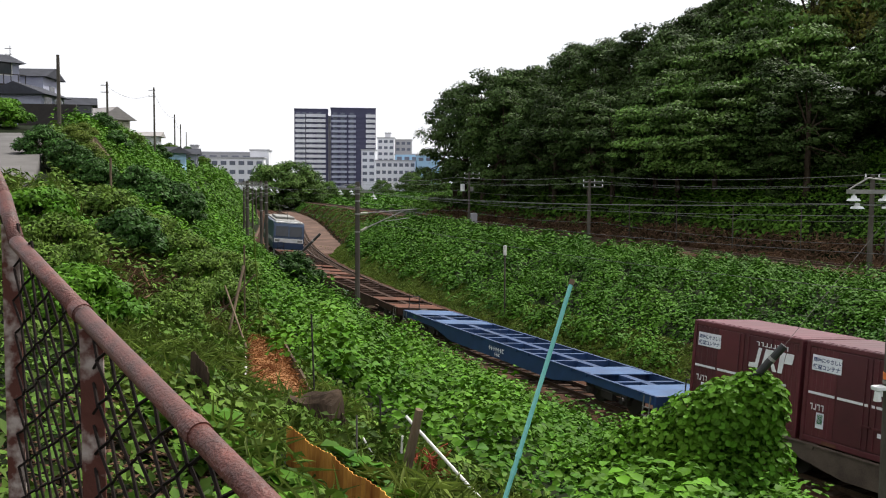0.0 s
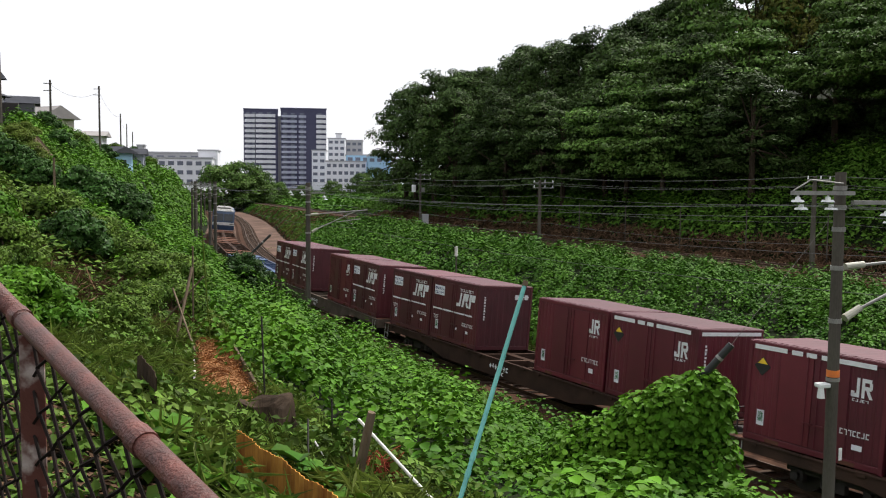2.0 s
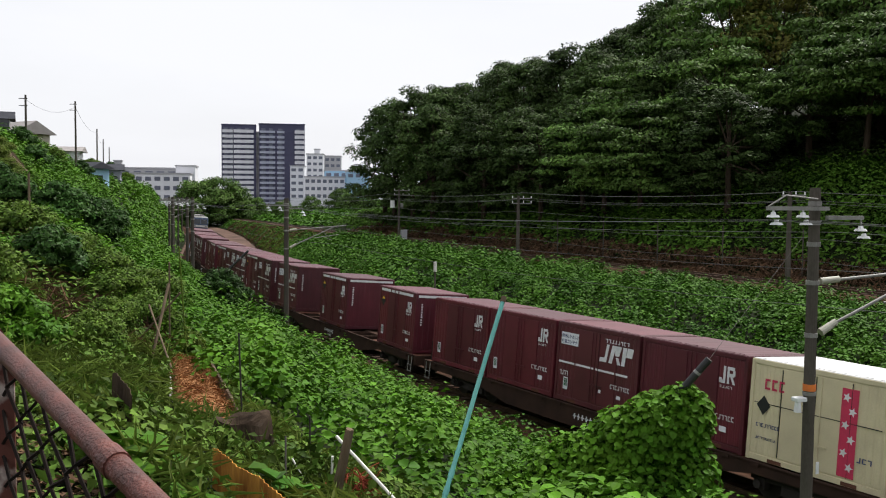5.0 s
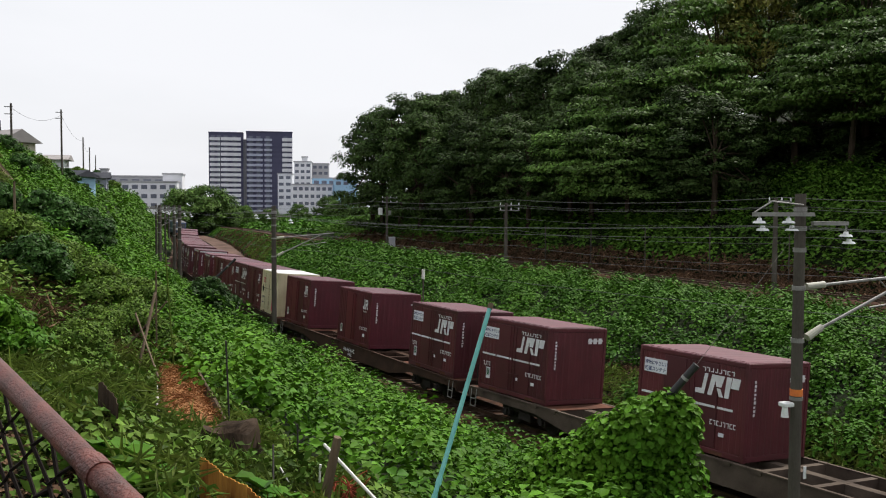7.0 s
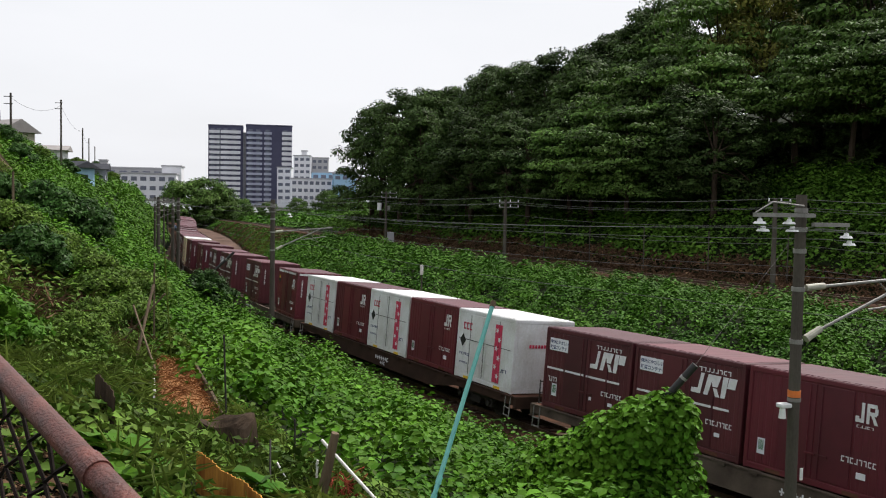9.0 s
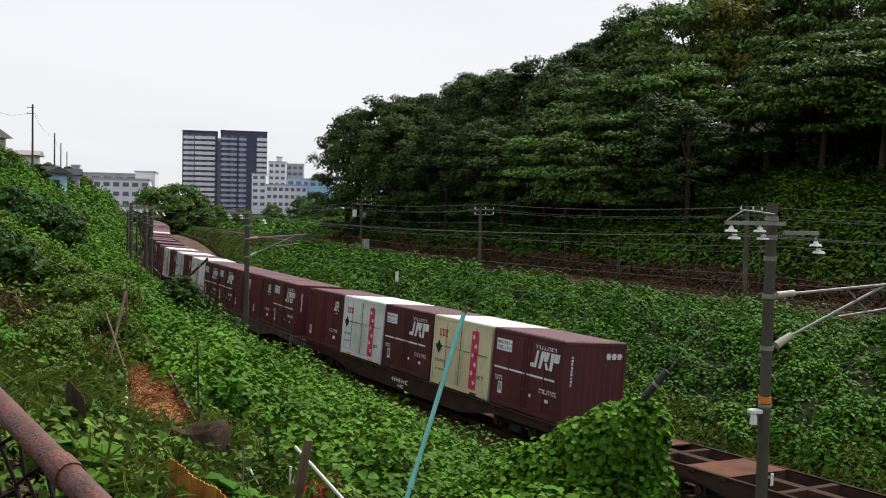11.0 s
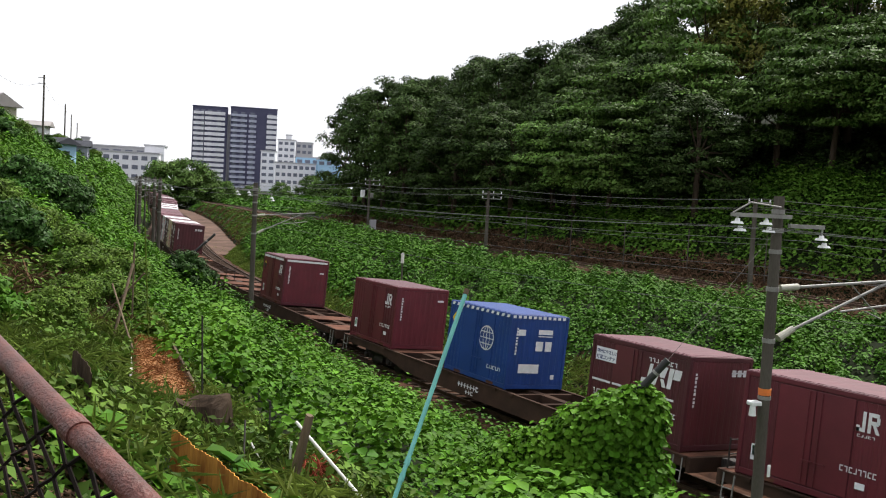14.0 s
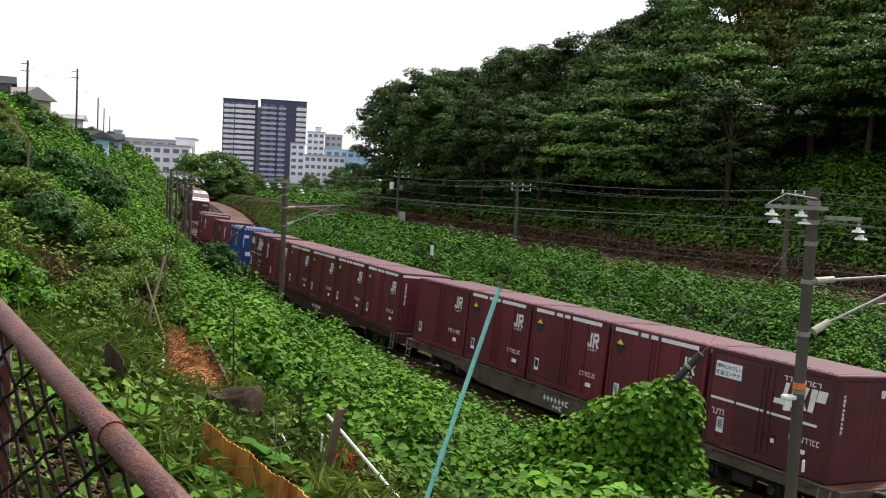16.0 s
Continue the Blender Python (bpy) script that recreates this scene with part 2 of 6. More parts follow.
def sheet(name, verts, faces, mat, smooth=False):
    me = bpy.data.meshes.new(name)
    me.from_pydata(verts, [], faces)
    me.materials.append(mat)
    if smooth:
        me.polygons.foreach_set("use_smooth", [True] * len(me.polygons))
    return new(name, me)


rng = np.random.default_rng(7)

# ---- the line of the railway: arc length u runs away from the camera, v to the right of travel ----
U = np.arange(-420.0, 460.0, 0.5)
K = np.interp(U, [-420, 0, 40, 90, 150, 250, 460], [-0.0030, -0.0043, -0.0031, -0.0029, 0.0011, 0.0012, 0.0012])
HEAD = np.concatenate([[0], np.cumsum(K[:-1] * 0.5)])
I0 = int(np.argmin(abs(U)))
HEAD = HEAD - HEAD[I0] + radians(30.73)
LX = np.concatenate([[0], np.cumsum(-np.sin(HEAD[:-1] + K[:-1] * 0.25) * 0.5)])
LY = np.concatenate([[0], np.cumsum(np.cos(HEAD[:-1] + K[:-1] * 0.25) * 0.5)])
LX, LY = LX - LX[I0] + 15.833, LY - LY[I0] + 12.42
CANT = 4.34


def place(u, v):
    h = np.interp(u, U, HEAD)
    return np.interp(u, U, LX) + v * np.cos(h), np.interp(u, U, LY) + v * np.sin(h)


def uv_of(x, y):
    x, y = np.asarray(x, float).ravel(), np.asarray(y, float).ravel()
    u, v = np.empty(len(x)), np.empty(len(x))
    for i in range(0, len(x), 4000):
        s = slice(i, i + 4000)
        k = ((x[s, None] - LX) ** 2 + (y[s, None] - LY) ** 2).argmin(1)
        u[s] = U[k]
        v[s] = (x[s] - LX[k]) * np.cos(HEAD[k]) + (y[s] - LY[k]) * np.sin(HEAD[k])
    return u, v


def upper_v(u):
    """Where the upper line runs, beside the lower one."""
    return np.interp(u, [-100, 20, 50, 82, 160, 300], [28, 23.6, 23, 21.6, 16, 12])


def bench_z(u):
    return np.interp(u, [0, 100, 160, 300], [2.65, 2.6, 2.1, 0.9])


def lumps(x, y, scale, seed):
    """Smooth uneven relief, from a few crossed waves."""
    a = np.random.default_rng(seed).uniform(0, 6.28, (6, 2))
    z = 0
    for i, (p, q) in enumerate(a):
        f = (0.6 + 0.35 * i) / scale
        z = z + np.sin(f * (x * np.cos(p) + y * np.sin(p)) * 6.28 / 2.2 + q) / (1 + 0.5 * i)
    return z / 3


CREST_U = [-60, 6, 14, 30, 50, 80, 120, 180, 260, 400]
CREST_V = [-18.7, -18.7, -18.7, -18, -16, -15, -13, -9, -9, -9]
CREST_Z = [5.75, 5.75, 6.1, 7.9, 10.2, 11.8, 10.3, 8.4, 7.5, 6.5]


def ground_z(u, v):
    u, v = np.asarray(u, float), np.asarray(v, float)
    cv, cz = np.interp(u, CREST_U, CREST_V), np.interp(u, CREST_U, CREST_Z)
    foot = -2.7
    f = np.clip((foot - v) / (foot - cv), 0, 1)
    left = -0.8 + (cz + 0.8) * f ** 0.95 + 0.45 * np.clip((foot - v) / 0.9, 0, 1) * (1 - f) + np.clip(cv - v, 0, 60) * 0.04
    uv, zb = upper_v(u), bench_z(u)
    hill = np.interp(u, [-80, 120, 155, 200], [1, 1, 0.4, 0.12])
    toe = np.interp(u, [88, 106], [5.0, 8.3])
    a = np.clip((v - toe) / np.maximum(uv - 9.0 - toe, 2.5), 0, 1)
    right = -0.8 + (zb + 0.35) * a ** 0.8
    right = right + 0.25 * np.clip((v - uv + 9) / 6, 0, 1)
    w = v - uv
    right = right + hill * np.interp(w, [3.2, 6, 14, 30, 60, 120], [0, 1.6, 6.0, 12.5, 19, 22]) + (w > 400) * 0
    z = np.where(v < foot, left, np.where(v > 5.0, right, -0.8))
    far = np.clip((np.abs(v) - 150) / 200, 0, 1)
    return z * (1 - far) + 2.0 * far


def world_point(u, v, up=0.0):
    x, y = place(u, v)
    return Vector((float(x), float(y), float(ground_z(u, v)) + up))


# ---- ground ----
def axis(lo, hi, step, reach):
    a = list(np.arange(lo, hi + 0.1, step))
    s, p = step, hi
    q = lo
    while p < reach:
        s *= 1.3
        p += s
        q -= s
        a.append(p)
        a.insert(0, q)
    return np.array(a)


gx, gy = axis(-70, 75, 1.0, 2500), axis(-14, 215, 1.0, 2500)
X, Y = np.meshgrid(gx, gy)
gu, gv = uv_of(X, Y)
gz = ground_z(gu, gv)
gz = gz + np.where((gv < -3.5) | (gv > 5.5), 0.10 * lumps(X.ravel(), Y.ravel(), 2.5, 3), 0)
nx, ny = len(gx), len(gy)
gi = np.arange(nx * ny).reshape(ny, nx)
quads = np.stack([gi[:-1, :-1], gi[:-1, 1:], gi[1:, 1:], gi[1:, :-1]], -1).reshape(-1, 4)
ground = sheet("ground", np.stack([X.ravel(), Y.ravel(), gz], -1).tolist(), quads.tolist(), M_SHADED_SOIL, True)
tagged(ground, "soil of the railway cutting and hillside, darkened as leaf shade", "ground", kind="structure")


# ---- leaves ----
def leaf_mesh(name, centre, normal, size, mat, points=6, seed=1, fold=0.18, long=1.0, wide=1.0):
    """Many small leaves as one mesh: each a folded leaf of 4 triangles (points 6), a bent quad (4) or a single triangle (3)."""
    r = np.random.default_rng(seed)
    n = len(centre)
    normal = normal / np.linalg.norm(normal, axis=1, keepdims=True)
    t = r.normal(size=(n, 3))
    t = t - (t * normal).sum(1, keepdims=True) * normal
    t /= np.linalg.norm(t, axis=1, keepdims=True)
    b = np.cross(normal, t)
    if points == 6:
        shape = np.array([(0, -0.5, 0), (0.45, -0.15, 1), (0.34, 0.28, 1), (0, 0.55, 0), (-0.34, 0.28, 1), (-0.45, -0.15, 1)])
        tri = np.array([(0, 1, 2), (0, 2, 3), (0, 3, 4), (0, 4, 5)])
    elif points == 3:
        shape = np.array([(0.05, -0.55, 0), (0.46, 0.38, 0.6), (-0.40, 0.46, 0)])
        tri = np.array([(0, 1, 2)])
    else:
        shape = np.array([(0, -0.55, 0), (0.38, 0, 1), (0, 0.6, 0), (-0.38, 0, 1)])
        tri = np.array([(0, 1, 2), (0, 2, 3)])
    s = size[:, None, None]
    v = centre[:, None] + s * (wide * shape[None, :, 0:1] * b[:, None] + long * shape[None, :, 1:2] * t[:, None] + fold * shape[None, :, 2:3] * normal[:, None])
    v = v.reshape(-1, 3)
    f = (tri[None] + (np.arange(n) * len(shape))[:, None, None]).reshape(-1, 3)
    me = bpy.data.meshes.new(name)
    me.vertices.add(len(v))
    me.vertices.foreach_set("co", v.ravel())
    me.loops.add(f.size)
    me.loops.foreach_set("vertex_index", f.ravel().astype(np.int32))
    me.polygons.add(len(f))
    me.polygons.foreach_set("loop_start", np.arange(0, f.size, 3, dtype=np.int32))
    me.polygons.foreach_set("loop_total", np.full(len(f), 3, dtype=np.int32))
    me.update()
    me.validate()
    me.materials.append(mat)
    return me


def carpet(name, u0, u1, va, vb, count, size, mat, depth, label, category, points=6, seed=1, upright=0.7, bulge=0.3, wave=1.6, keep=None, long=1.0, wide=1.0, lift=0.12, clump=0.0, per=14):
    """A layer of leaves over the ground between two lines beside the track (va and vb are functions of u)."""
    r = np.random.default_rng(seed)
    heads = count // per if clump else count
    u = r.uniform(u0, u1, heads)
    f = r.uniform(0, 1, heads)
    v = va(u) + (vb(u) - va(u)) * f
    dome = None
    if clump:
        # leaves sit on small domes, as shoots push up through the mat
        size_of = np.repeat(clump * r.uniform(0.6, 1.35, heads), per)
        dome = r.normal(size=(heads * per, 3))
        dome[:, 2] = np.abs(dome[:, 2]) * 1.1
        dome /= np.linalg.norm(dome, axis=1, keepdims=True)
        u = np.repeat(u, per) + dome[:, 1] * size_of
        v = np.repeat(v, per) + dome[:, 0] * size_of
        up = dome[:, 2] * size_of * 1.5 + np.repeat(r.uniform(-0.6, 0.6, heads), per) * clump - 0.6 * clump
    if keep is not None:
        k = keep(u, v, r)
        u, v = u[k], v[k]
        if clump:
            dome, up = dome[k], up[k]
    x, y = place(u, v)
    e = 0.4
    z = ground_z(u, v)
    lump = lambda xx, yy: bulge * (lumps(xx, yy, wave, seed + 50) + 0.6 * lumps(xx, yy, wave * 0.4, seed + 51))
    zz = z + lift + lump(x, y) + depth * r.uniform(-0.6, 0.6, len(u)) ** 1
    x2, y2 = place(u, v + e)
    x3, y3 = place(u + e, v)
    if clump:
        zz = zz + up
    za = z + lump(x, y)
    zv = ground_z(u, v + e) + lump(x2, y2)
    zu = ground_z(u + e, v) + lump(x3, y3)
    p = np.stack([x, y, za], -1)
    n = np.cross(np.stack([x2, y2, zv], -1) - p, np.stack([x3, y3, zu], -1) - p)
    n *= np.sign(n[:, 2:3])
    n /= np.linalg.norm(n, axis=1, keepdims=True)
    n = n + r.normal(size=n.shape) * (1 - upright) + np.array([0, 0, 0.25])
    if clump:
        h = np.interp(u, U, HEAD)
        out = np.stack([dome[:, 0] * np.cos(h) - dome[:, 1] * np.sin(h), dome[:, 0] * np.sin(h) + dome[:, 1] * np.cos(h), dome[:, 2]], -1)
        n = n * 0.5 + out * 0.9
    c = np.stack([x, y, zz], -1)
    s = size * r.uniform(0.6, 1.25, len(u))
    ob = new(name, leaf_mesh(name, c, n, s, mat, points, seed, long=long, wide=wide))
    return tagged(ob, label, category, kind="stuff")


# ---- tracks ----
def sweep(name, u0, u1, section, mat, step=2.0, tilt=True, centre=None, base=None):
    """A cross-section (v, z) swept along the line."""
    us = np.arange(u0, u1 + step / 2, step)
    vs, fs, k = [], [], len(section)
    for u in us:
        c = 0.0 if centre is None else float(centre(u))
        b = 0.0 if base is None else float(base(u))
        for v, z in section:
            lean = radians(CANT) if tilt else 0.0
            vv, zz = v * math.cos(lean) + z * math.sin(lean), z * math.cos(lean) - v * math.sin(lean)
            x, y = place(u, c + vv)
            vs.append((float(x), float(y), zz + b))
    for i in range(len(us) - 1):
        for j in range(k):
            a, b2 = i * k + j, i * k + (j + 1) % k
            fs.append((a, b2, b2 + k, a + k))
    fs.append(tuple(range(k)))
    fs.append(tuple(range((len(us) - 1) * k, len(us) * k))[::-1])
    return sheet(name, vs, fs, mat)


RAIL_SEC = [(-0.033, 0.0), (0.033, 0.0), (0.033, -0.04), (0.01, -0.05), (0.01, -0.13), (0.06, -0.15), (-0.06, -0.15), (-0.01, -0.13), (-0.01, -0.05), (-0.033, -0.04)]


def track(name, label, u0, u1, centre, base, tilt, sleepers):
    bed = sweep(name, u0, u1, [(-2.7, -0.95), (-1.5, -0.17), (1.5, -0.17), (2.7, -0.95)], M_BALLAST, 2.0, tilt, centre, base)
    tagged(bed, label, "railway track", kind="structure")
    for off in (-0.5335, 0.5335):
        r = sweep("rail", u0, u1, [(v + off, z) for v, z in RAIL_SEC], M_RAIL, 2.0, tilt, centre, base)
        r.parent = bed
    sl = B(-0.11, 0.11, -1.0, 1.0, -0.30, -0.125, bevel=0.01)
    first = part("sleeper", sl, M_SLEEPER, bed)
    us = np.arange(sleepers[0], sleepers[1], 0.62)
    for i, u in enumerate(us):
        h = float(np.interp(u, U, HEAD))
        x, y = place(u, float(centre(u)))
        m = Matrix.Translation((float(x), float(y), float(base(u)))) @ Matrix.Rotation(h + math.pi / 2, 4, "Z") @ Matrix.Rotation(radians(CANT if tilt else 0), 4, "X")
        if i == 0:
            first.matrix_basis = m
        else:
            again(first, m)
    return bed


zero = lambda u: 0.0 * np.asarray(u)
track("track_near", "rusty running line on brown ballast in the cutting", -400, 450, zero, zero, True, (5, 150))
track("track_beside", "second line on brown ballast with rusty rails", -400, 450, lambda u: 0 * np.asarray(u) + 3.8, lambda u: 0 * np.asarray(u) - 0.2, True, (30, 215))
track("track_upper", "upper line on a bench with brown ballast", -150, 260, upper_v, lambda u: bench_z(u) + 0.32, False, (15, 120))


yard = sweep("ballast_yard", 92, 340, [(-3.0, -0.75), (-3.0, -0.45), (8.4, -0.45), (8.4, -0.75)], M_YARD, 2.0, False)
tagged(yard, "wide brown ballast where the lines draw together", "ballast", kind="structure")


# ---- train ----
PITCH, SLOT = 20.7, 3.84
RUN = [(0.0, 15.9), (1.5, 44.1), (4.0, 90.95), (6.5, 137.3), (9.0, 184.3), (11.5, 231.3), (12.5, 250.4), (13.5, 269.7), (14.5, 289.0), (16.0, 317.5)]
TIMES = [i * 0.5 for i in range(33)]


def run(t):
    return float(np.interp(t, [a for a, _ in RUN], [b for _, b in RUN]))


def train_pose(u, half=7.0):
    """Where a vehicle with its middle at u stands on the line."""
    x0, y0 = place(u - half, 0.0)
    x1, y1 = place(u + half, 0.0)
    xm, ym = place(u, 0.0)
    x, y = (x0 + x1) / 4 + xm / 2, (y0 + y1) / 4 + ym / 2
    return Matrix.Translation((float(x), float(y), 0)) @ Matrix.Rotation(math.atan2(y1 - y0, x1 - x0), 4, "Z") @ Matrix.Rotation(radians(CANT), 4, "X")


def sill_mesh(side):
    """A fish-bellied side sill: deep in the middle, shallow over the bogies."""
    bm = bmesh.new()
    y0, y1 = side * 1.32, side * 1.24
    top = 1.0
    prof = [(-9.85, 0.72), (-6.2, 0.70), (-4.3, 0.36), (4.3, 0.36), (6.2, 0.70), (9.85, 0.72)]
    rows = []
    for x, zl in prof:
        rows.append([bm.verts.new(p) for p in ((x, y0, top), (x, y0, zl), (x, y1, zl), (x, y1, top))])
    for a, b in zip(rows, rows[1:]):
        for j in range(4):
            bm.faces.new((a[j], a[(j + 1) % 4], b[(j + 1) % 4], b[j]))
    bm.faces.new(rows[0])
    bm.faces.new(rows[-1][::-1])
    yo = side * 1.355
    box(bm, -9.85, 9.85, min(yo, y1), max(yo, y1), 0.965, 1.004)
    for i in range(5):
        for dx in (-1.45, 1.45):
            x = (i - 2) * SLOT + dx
            box(bm, x - 0.12, x + 0.12, min(side * 1.20, side * 1.37), max(side * 1.20, side * 1.37), 0.90, 1.01)
    bmesh.ops.recalc_face_normals(bm, faces=bm.faces)
    return bm


def bogie(parent, x, mat):
    fr = bmesh.new()
    for s in (-1, 1):
        y = s * 0.93
        box(fr, x - 1.25, x + 1.25, y - 0.07, y + 0.07, 0.50, 0.66, 0.02)
        box(fr, x - 0.32, x + 0.32, y - 0.09, y + 0.09, 0.28, 0.55, 0.02)
        for dx in (-0.95, 0.95):
            box(fr, x + dx - 0.17, x + dx + 0.17, y - 0.11, y + 0.11, 0.28, 0.60, 0.03)
            tube(fr, (x + dx, y + s * 0.08, 0.43), (x + dx, y + s * 0.2, 0.43), 0.11)
    box(fr, x - 0.25, x + 0.25, -0.9, 0.9, 0.5, 0.68)
    bg = part("bogie", fr, mat, parent, "dusty dark bogie")
    for dx in (-0.95, 0.95):
        w = bmesh.new()
        for s in (-1, 1):
            tube(w, (x + dx, s * 0.50, 0.43), (x + dx, s * 0.62, 0.43), 0.43, sides=20)
        tube(w, (x + dx, -0.6, 0.43), (x + dx, 0.6, 0.43), 0.08)
        part("wheelset", w, M_DARK, bg)


def bars(bm, x, y, z, w, h, n, side, gap=0.25, thick=0.006, seed=1):
    """A line of short upright bars in place of lettering, on the long side."""
    r = random.Random(seed)
    cell = w / n
    for i in range(n):
        a = x - side * (i * cell)
        b = a - side * cell * (1 - gap)
        k = r.random()
        ys = (y, y + (-thick if side > 0 else thick) * -1)
        if k < 0.6:
            box(bm, min(a, b), max(a, b), min(ys), max(ys), z, z + h * 0.24)
            box(bm, min(a, b), max(a, b), min(ys), max(ys), z + h * 0.76, z + h)
            box(bm, min(a, a - side * cell * 0.25), max(a, a - side * cell * 0.25), min(ys), max(ys), z, z + h)
        else:
            box(bm, min(a, b), max(a, b), min(ys), max(ys), z + h * 0.38, z + h * 0.62)
            m = (a + b) / 2
            box(bm, m - cell * 0.12, m + cell * 0.12, min(ys), max(ys), z, z + h)
    return bm


def wagon(name, label, frame_mat, deck_mat):
    w = empty(name)
    for s in (-1, 1):
        part("side_sill", sill_mesh(s), frame_mat, w)
        nb = bmesh.new()
        bars(nb, s * 0.7, s * 1.325, 0.62, 1.3, 0.17, 7, s, seed=5)
        bars(nb, s * 0.2, s * 1.325, 0.44, 0.5, 0.13, 3, s, seed=6)
        part("wagon_lettering", nb, M_MARK, w, "faded white number bars")
    c = B(-9.85, 9.85, -0.16, 0.16, 0.55, 0.97)
    part("centre_sill", c, frame_mat, w)
    for i in range(5):
        for dx in (-1.45, 0.0, 1.45):
            x = (i - 2) * SLOT + dx
            part("cross_member", B(x - 0.09, x + 0.09, -1.24, 1.24, 0.70, 0.975), frame_mat, w)
    for s in (-1, 1):
        part("end_deck", B(s * 8.3, s * 9.9, -1.235, 1.235, 0.955, 1.0, bevel=0.008), deck_mat, w, "worn bare end deck plate")
        part("deck_plate", B(s * 5.2, s * 6.5, -1.235, 1.235, 0.955, 0.995), deck_mat, w)
        part("end_beam", B(s * 9.85, s * 9.98, -1.3, 1.3, 0.60, 1.0, bevel=0.02), frame_mat, w)
        cp = bmesh.new()
        box(cp, s * 9.95, s * 10.3, -0.11, 0.11, 0.72, 0.96, 0.03)
        box(cp, s * 10.1, s * 10.36, -0.19, 0.19, 0.68, 1.0, 0.05)
        part("coupler", cp, M_DARK, w)
        bogie(w, s * 7.1, M_DARK)
        for sy in (-1, 1):
            st = bmesh.new()
            for xx in (9.45, 9.75):
                tube(st, (s * xx, sy * 1.33, 0.95), (s * xx, sy * 1.36, 0.32), 0.02, sides=6)
            for z in (0.34, 0.6):
                tube(st, (s * 9.45, sy * 1.36, z), (s * 9.75, sy * 1.36, z), 0.02, sides=6)
            part("step", st, M_STEEL, w, "pale steel foot step")
    hb = bmesh.new()
    for z in (1.0, 1.35, 1.7):
        tube(hb, (9.86, 0.5, z), (9.86, 1.05, z), 0.018, sides=6)
    for y in (0.5, 1.05):
        tube(hb, (9.86, y, 0.9), (9.86, y, 1.75), 0.022, sides=6)
    part("hand_rail", hb, M_DARK, w)
    part("brake_box", B(-2.6, -1.2, -0.9, 0.9, 0.3, 0.62, bevel=0.03), M_DARK, w)
    part("air_tank", tube(bmesh.new(), (0.6, -0.6, 0.5), (2.2, -0.6, 0.5), 0.22, sides=12), M_DARK, w)
    return tagged(w, label, "wagon", "container wagons")


L2, W2, HC = 3.715 / 2, 2.45 / 2, 2.5


def ribbed_side(bm, s, ribs):
    y = s * W2
    for x in ribs:
        box(bm, x - 0.03, x + 0.03, min(y, y - s * 0.03), max(y, y - s * 0.03) + 0.0, 0.2, HC - 0.12)


def sidebox(bm, s, x0, x1, z0, z1, t=0.006):
    """A thin plate on the long side s; x is read from the left as one faces it."""
    a, b = (x0 * -s if s > 0 else x0), (x1 * -s if s > 0 else x1)
    ya, yb = s * (W2 + 0.002), s * (W2 + 0.002 + t)
    return box(bm, min(a, b), max(a, b), min(ya, yb), max(ya, yb), z0, z1)


def sidepoly(bm, s, pts, t=0.006):
    """A flat polygon (x, z) on the long side s, with thickness."""
    ring = []
    for d in (0.002, 0.002 + t):
        ring.append([bm.verts.new((x * -s if s > 0 else x, s * (W2 + d), z)) for x, z in pts])
    n = len(pts)
    bm.faces.new(ring[1])
    for i in range(n):
        j = (i + 1) % n
        bm.faces.new((ring[0][i], ring[0][j], ring[1][j], ring[1][i]))
    bmesh.ops.recalc_face_normals(bm, faces=bm.faces)
    return bm


def logo_wide(bm, s, x, z, w, h):
    """A wide slanted three-letter mark drawn as plain shapes."""
    k = h * 0.22
    sidepoly(bm, s, [(x, z), (x + w * .22, z), (x + w * .30, z + h), (x + w * .22, z + h), (x + w * .16, z + h * .25), (x + .01, z + h * .22)])
    sidepoly(bm, s, [(x + w * .30, z), (x + w * .40, z), (x + w * .48 + k * .4, z + h), (x + w * .36 + k * .4, z + h)])
    sidepoly(bm, s, [(x + w * .44 + k * .4, z + h), (x + w * .66 + k * .4, z + h), (x + w * .62, z + h * .45), (x + w * .50, z + h * .45)])
    sidepoly(bm, s, [(x + w * .52, z + h * .38), (x + w * .60, z + h * .38), (x + w * .68, z), (x + w * .58, z)])
    sidepoly(bm, s, [(x + w * .70, z), (x + w * .80, z), (x + w * .86, z + h), (x + w * .74, z + h)])
    sidepoly(bm, s, [(x + w * .88, z + h), (x + w * 1.06, z + h), (x + w * 1.02, z + h * .5), (x + w * .84, z + h * .5)])
    return bm


def logo_small(bm, s, x, z, h):
    """A two-letter mark drawn as plain shapes."""
    w = h * 0.19
    sidebox(bm, s, x + h * .30, x + h * .46, z, z + h)
    sidebox(bm, s, x, x + h * .30, z, z + w)
    sidebox(bm, s, x, x + w, z, z + h * .3)
    sidebox(bm, s, x + h * .58, x + h * .74, z, z + h)
    sidebox(bm, s, x + h * .74, x + h * 1.10, z + h - w, z + h)
    sidebox(bm, s, x + h * 1.0, x + h * 1.16, z + h * .5, z + h - w)
    sidebox(bm, s, x + h * .74, x + h * 1.10, z + h * .42, z + h * .42 + w)
    sidepoly(bm, s, [(x + h * .82, z + h * .42), (x + h * .98, z + h * .42), (x + h * 1.2, z), (x + h * 1.02, z)])
    return bm


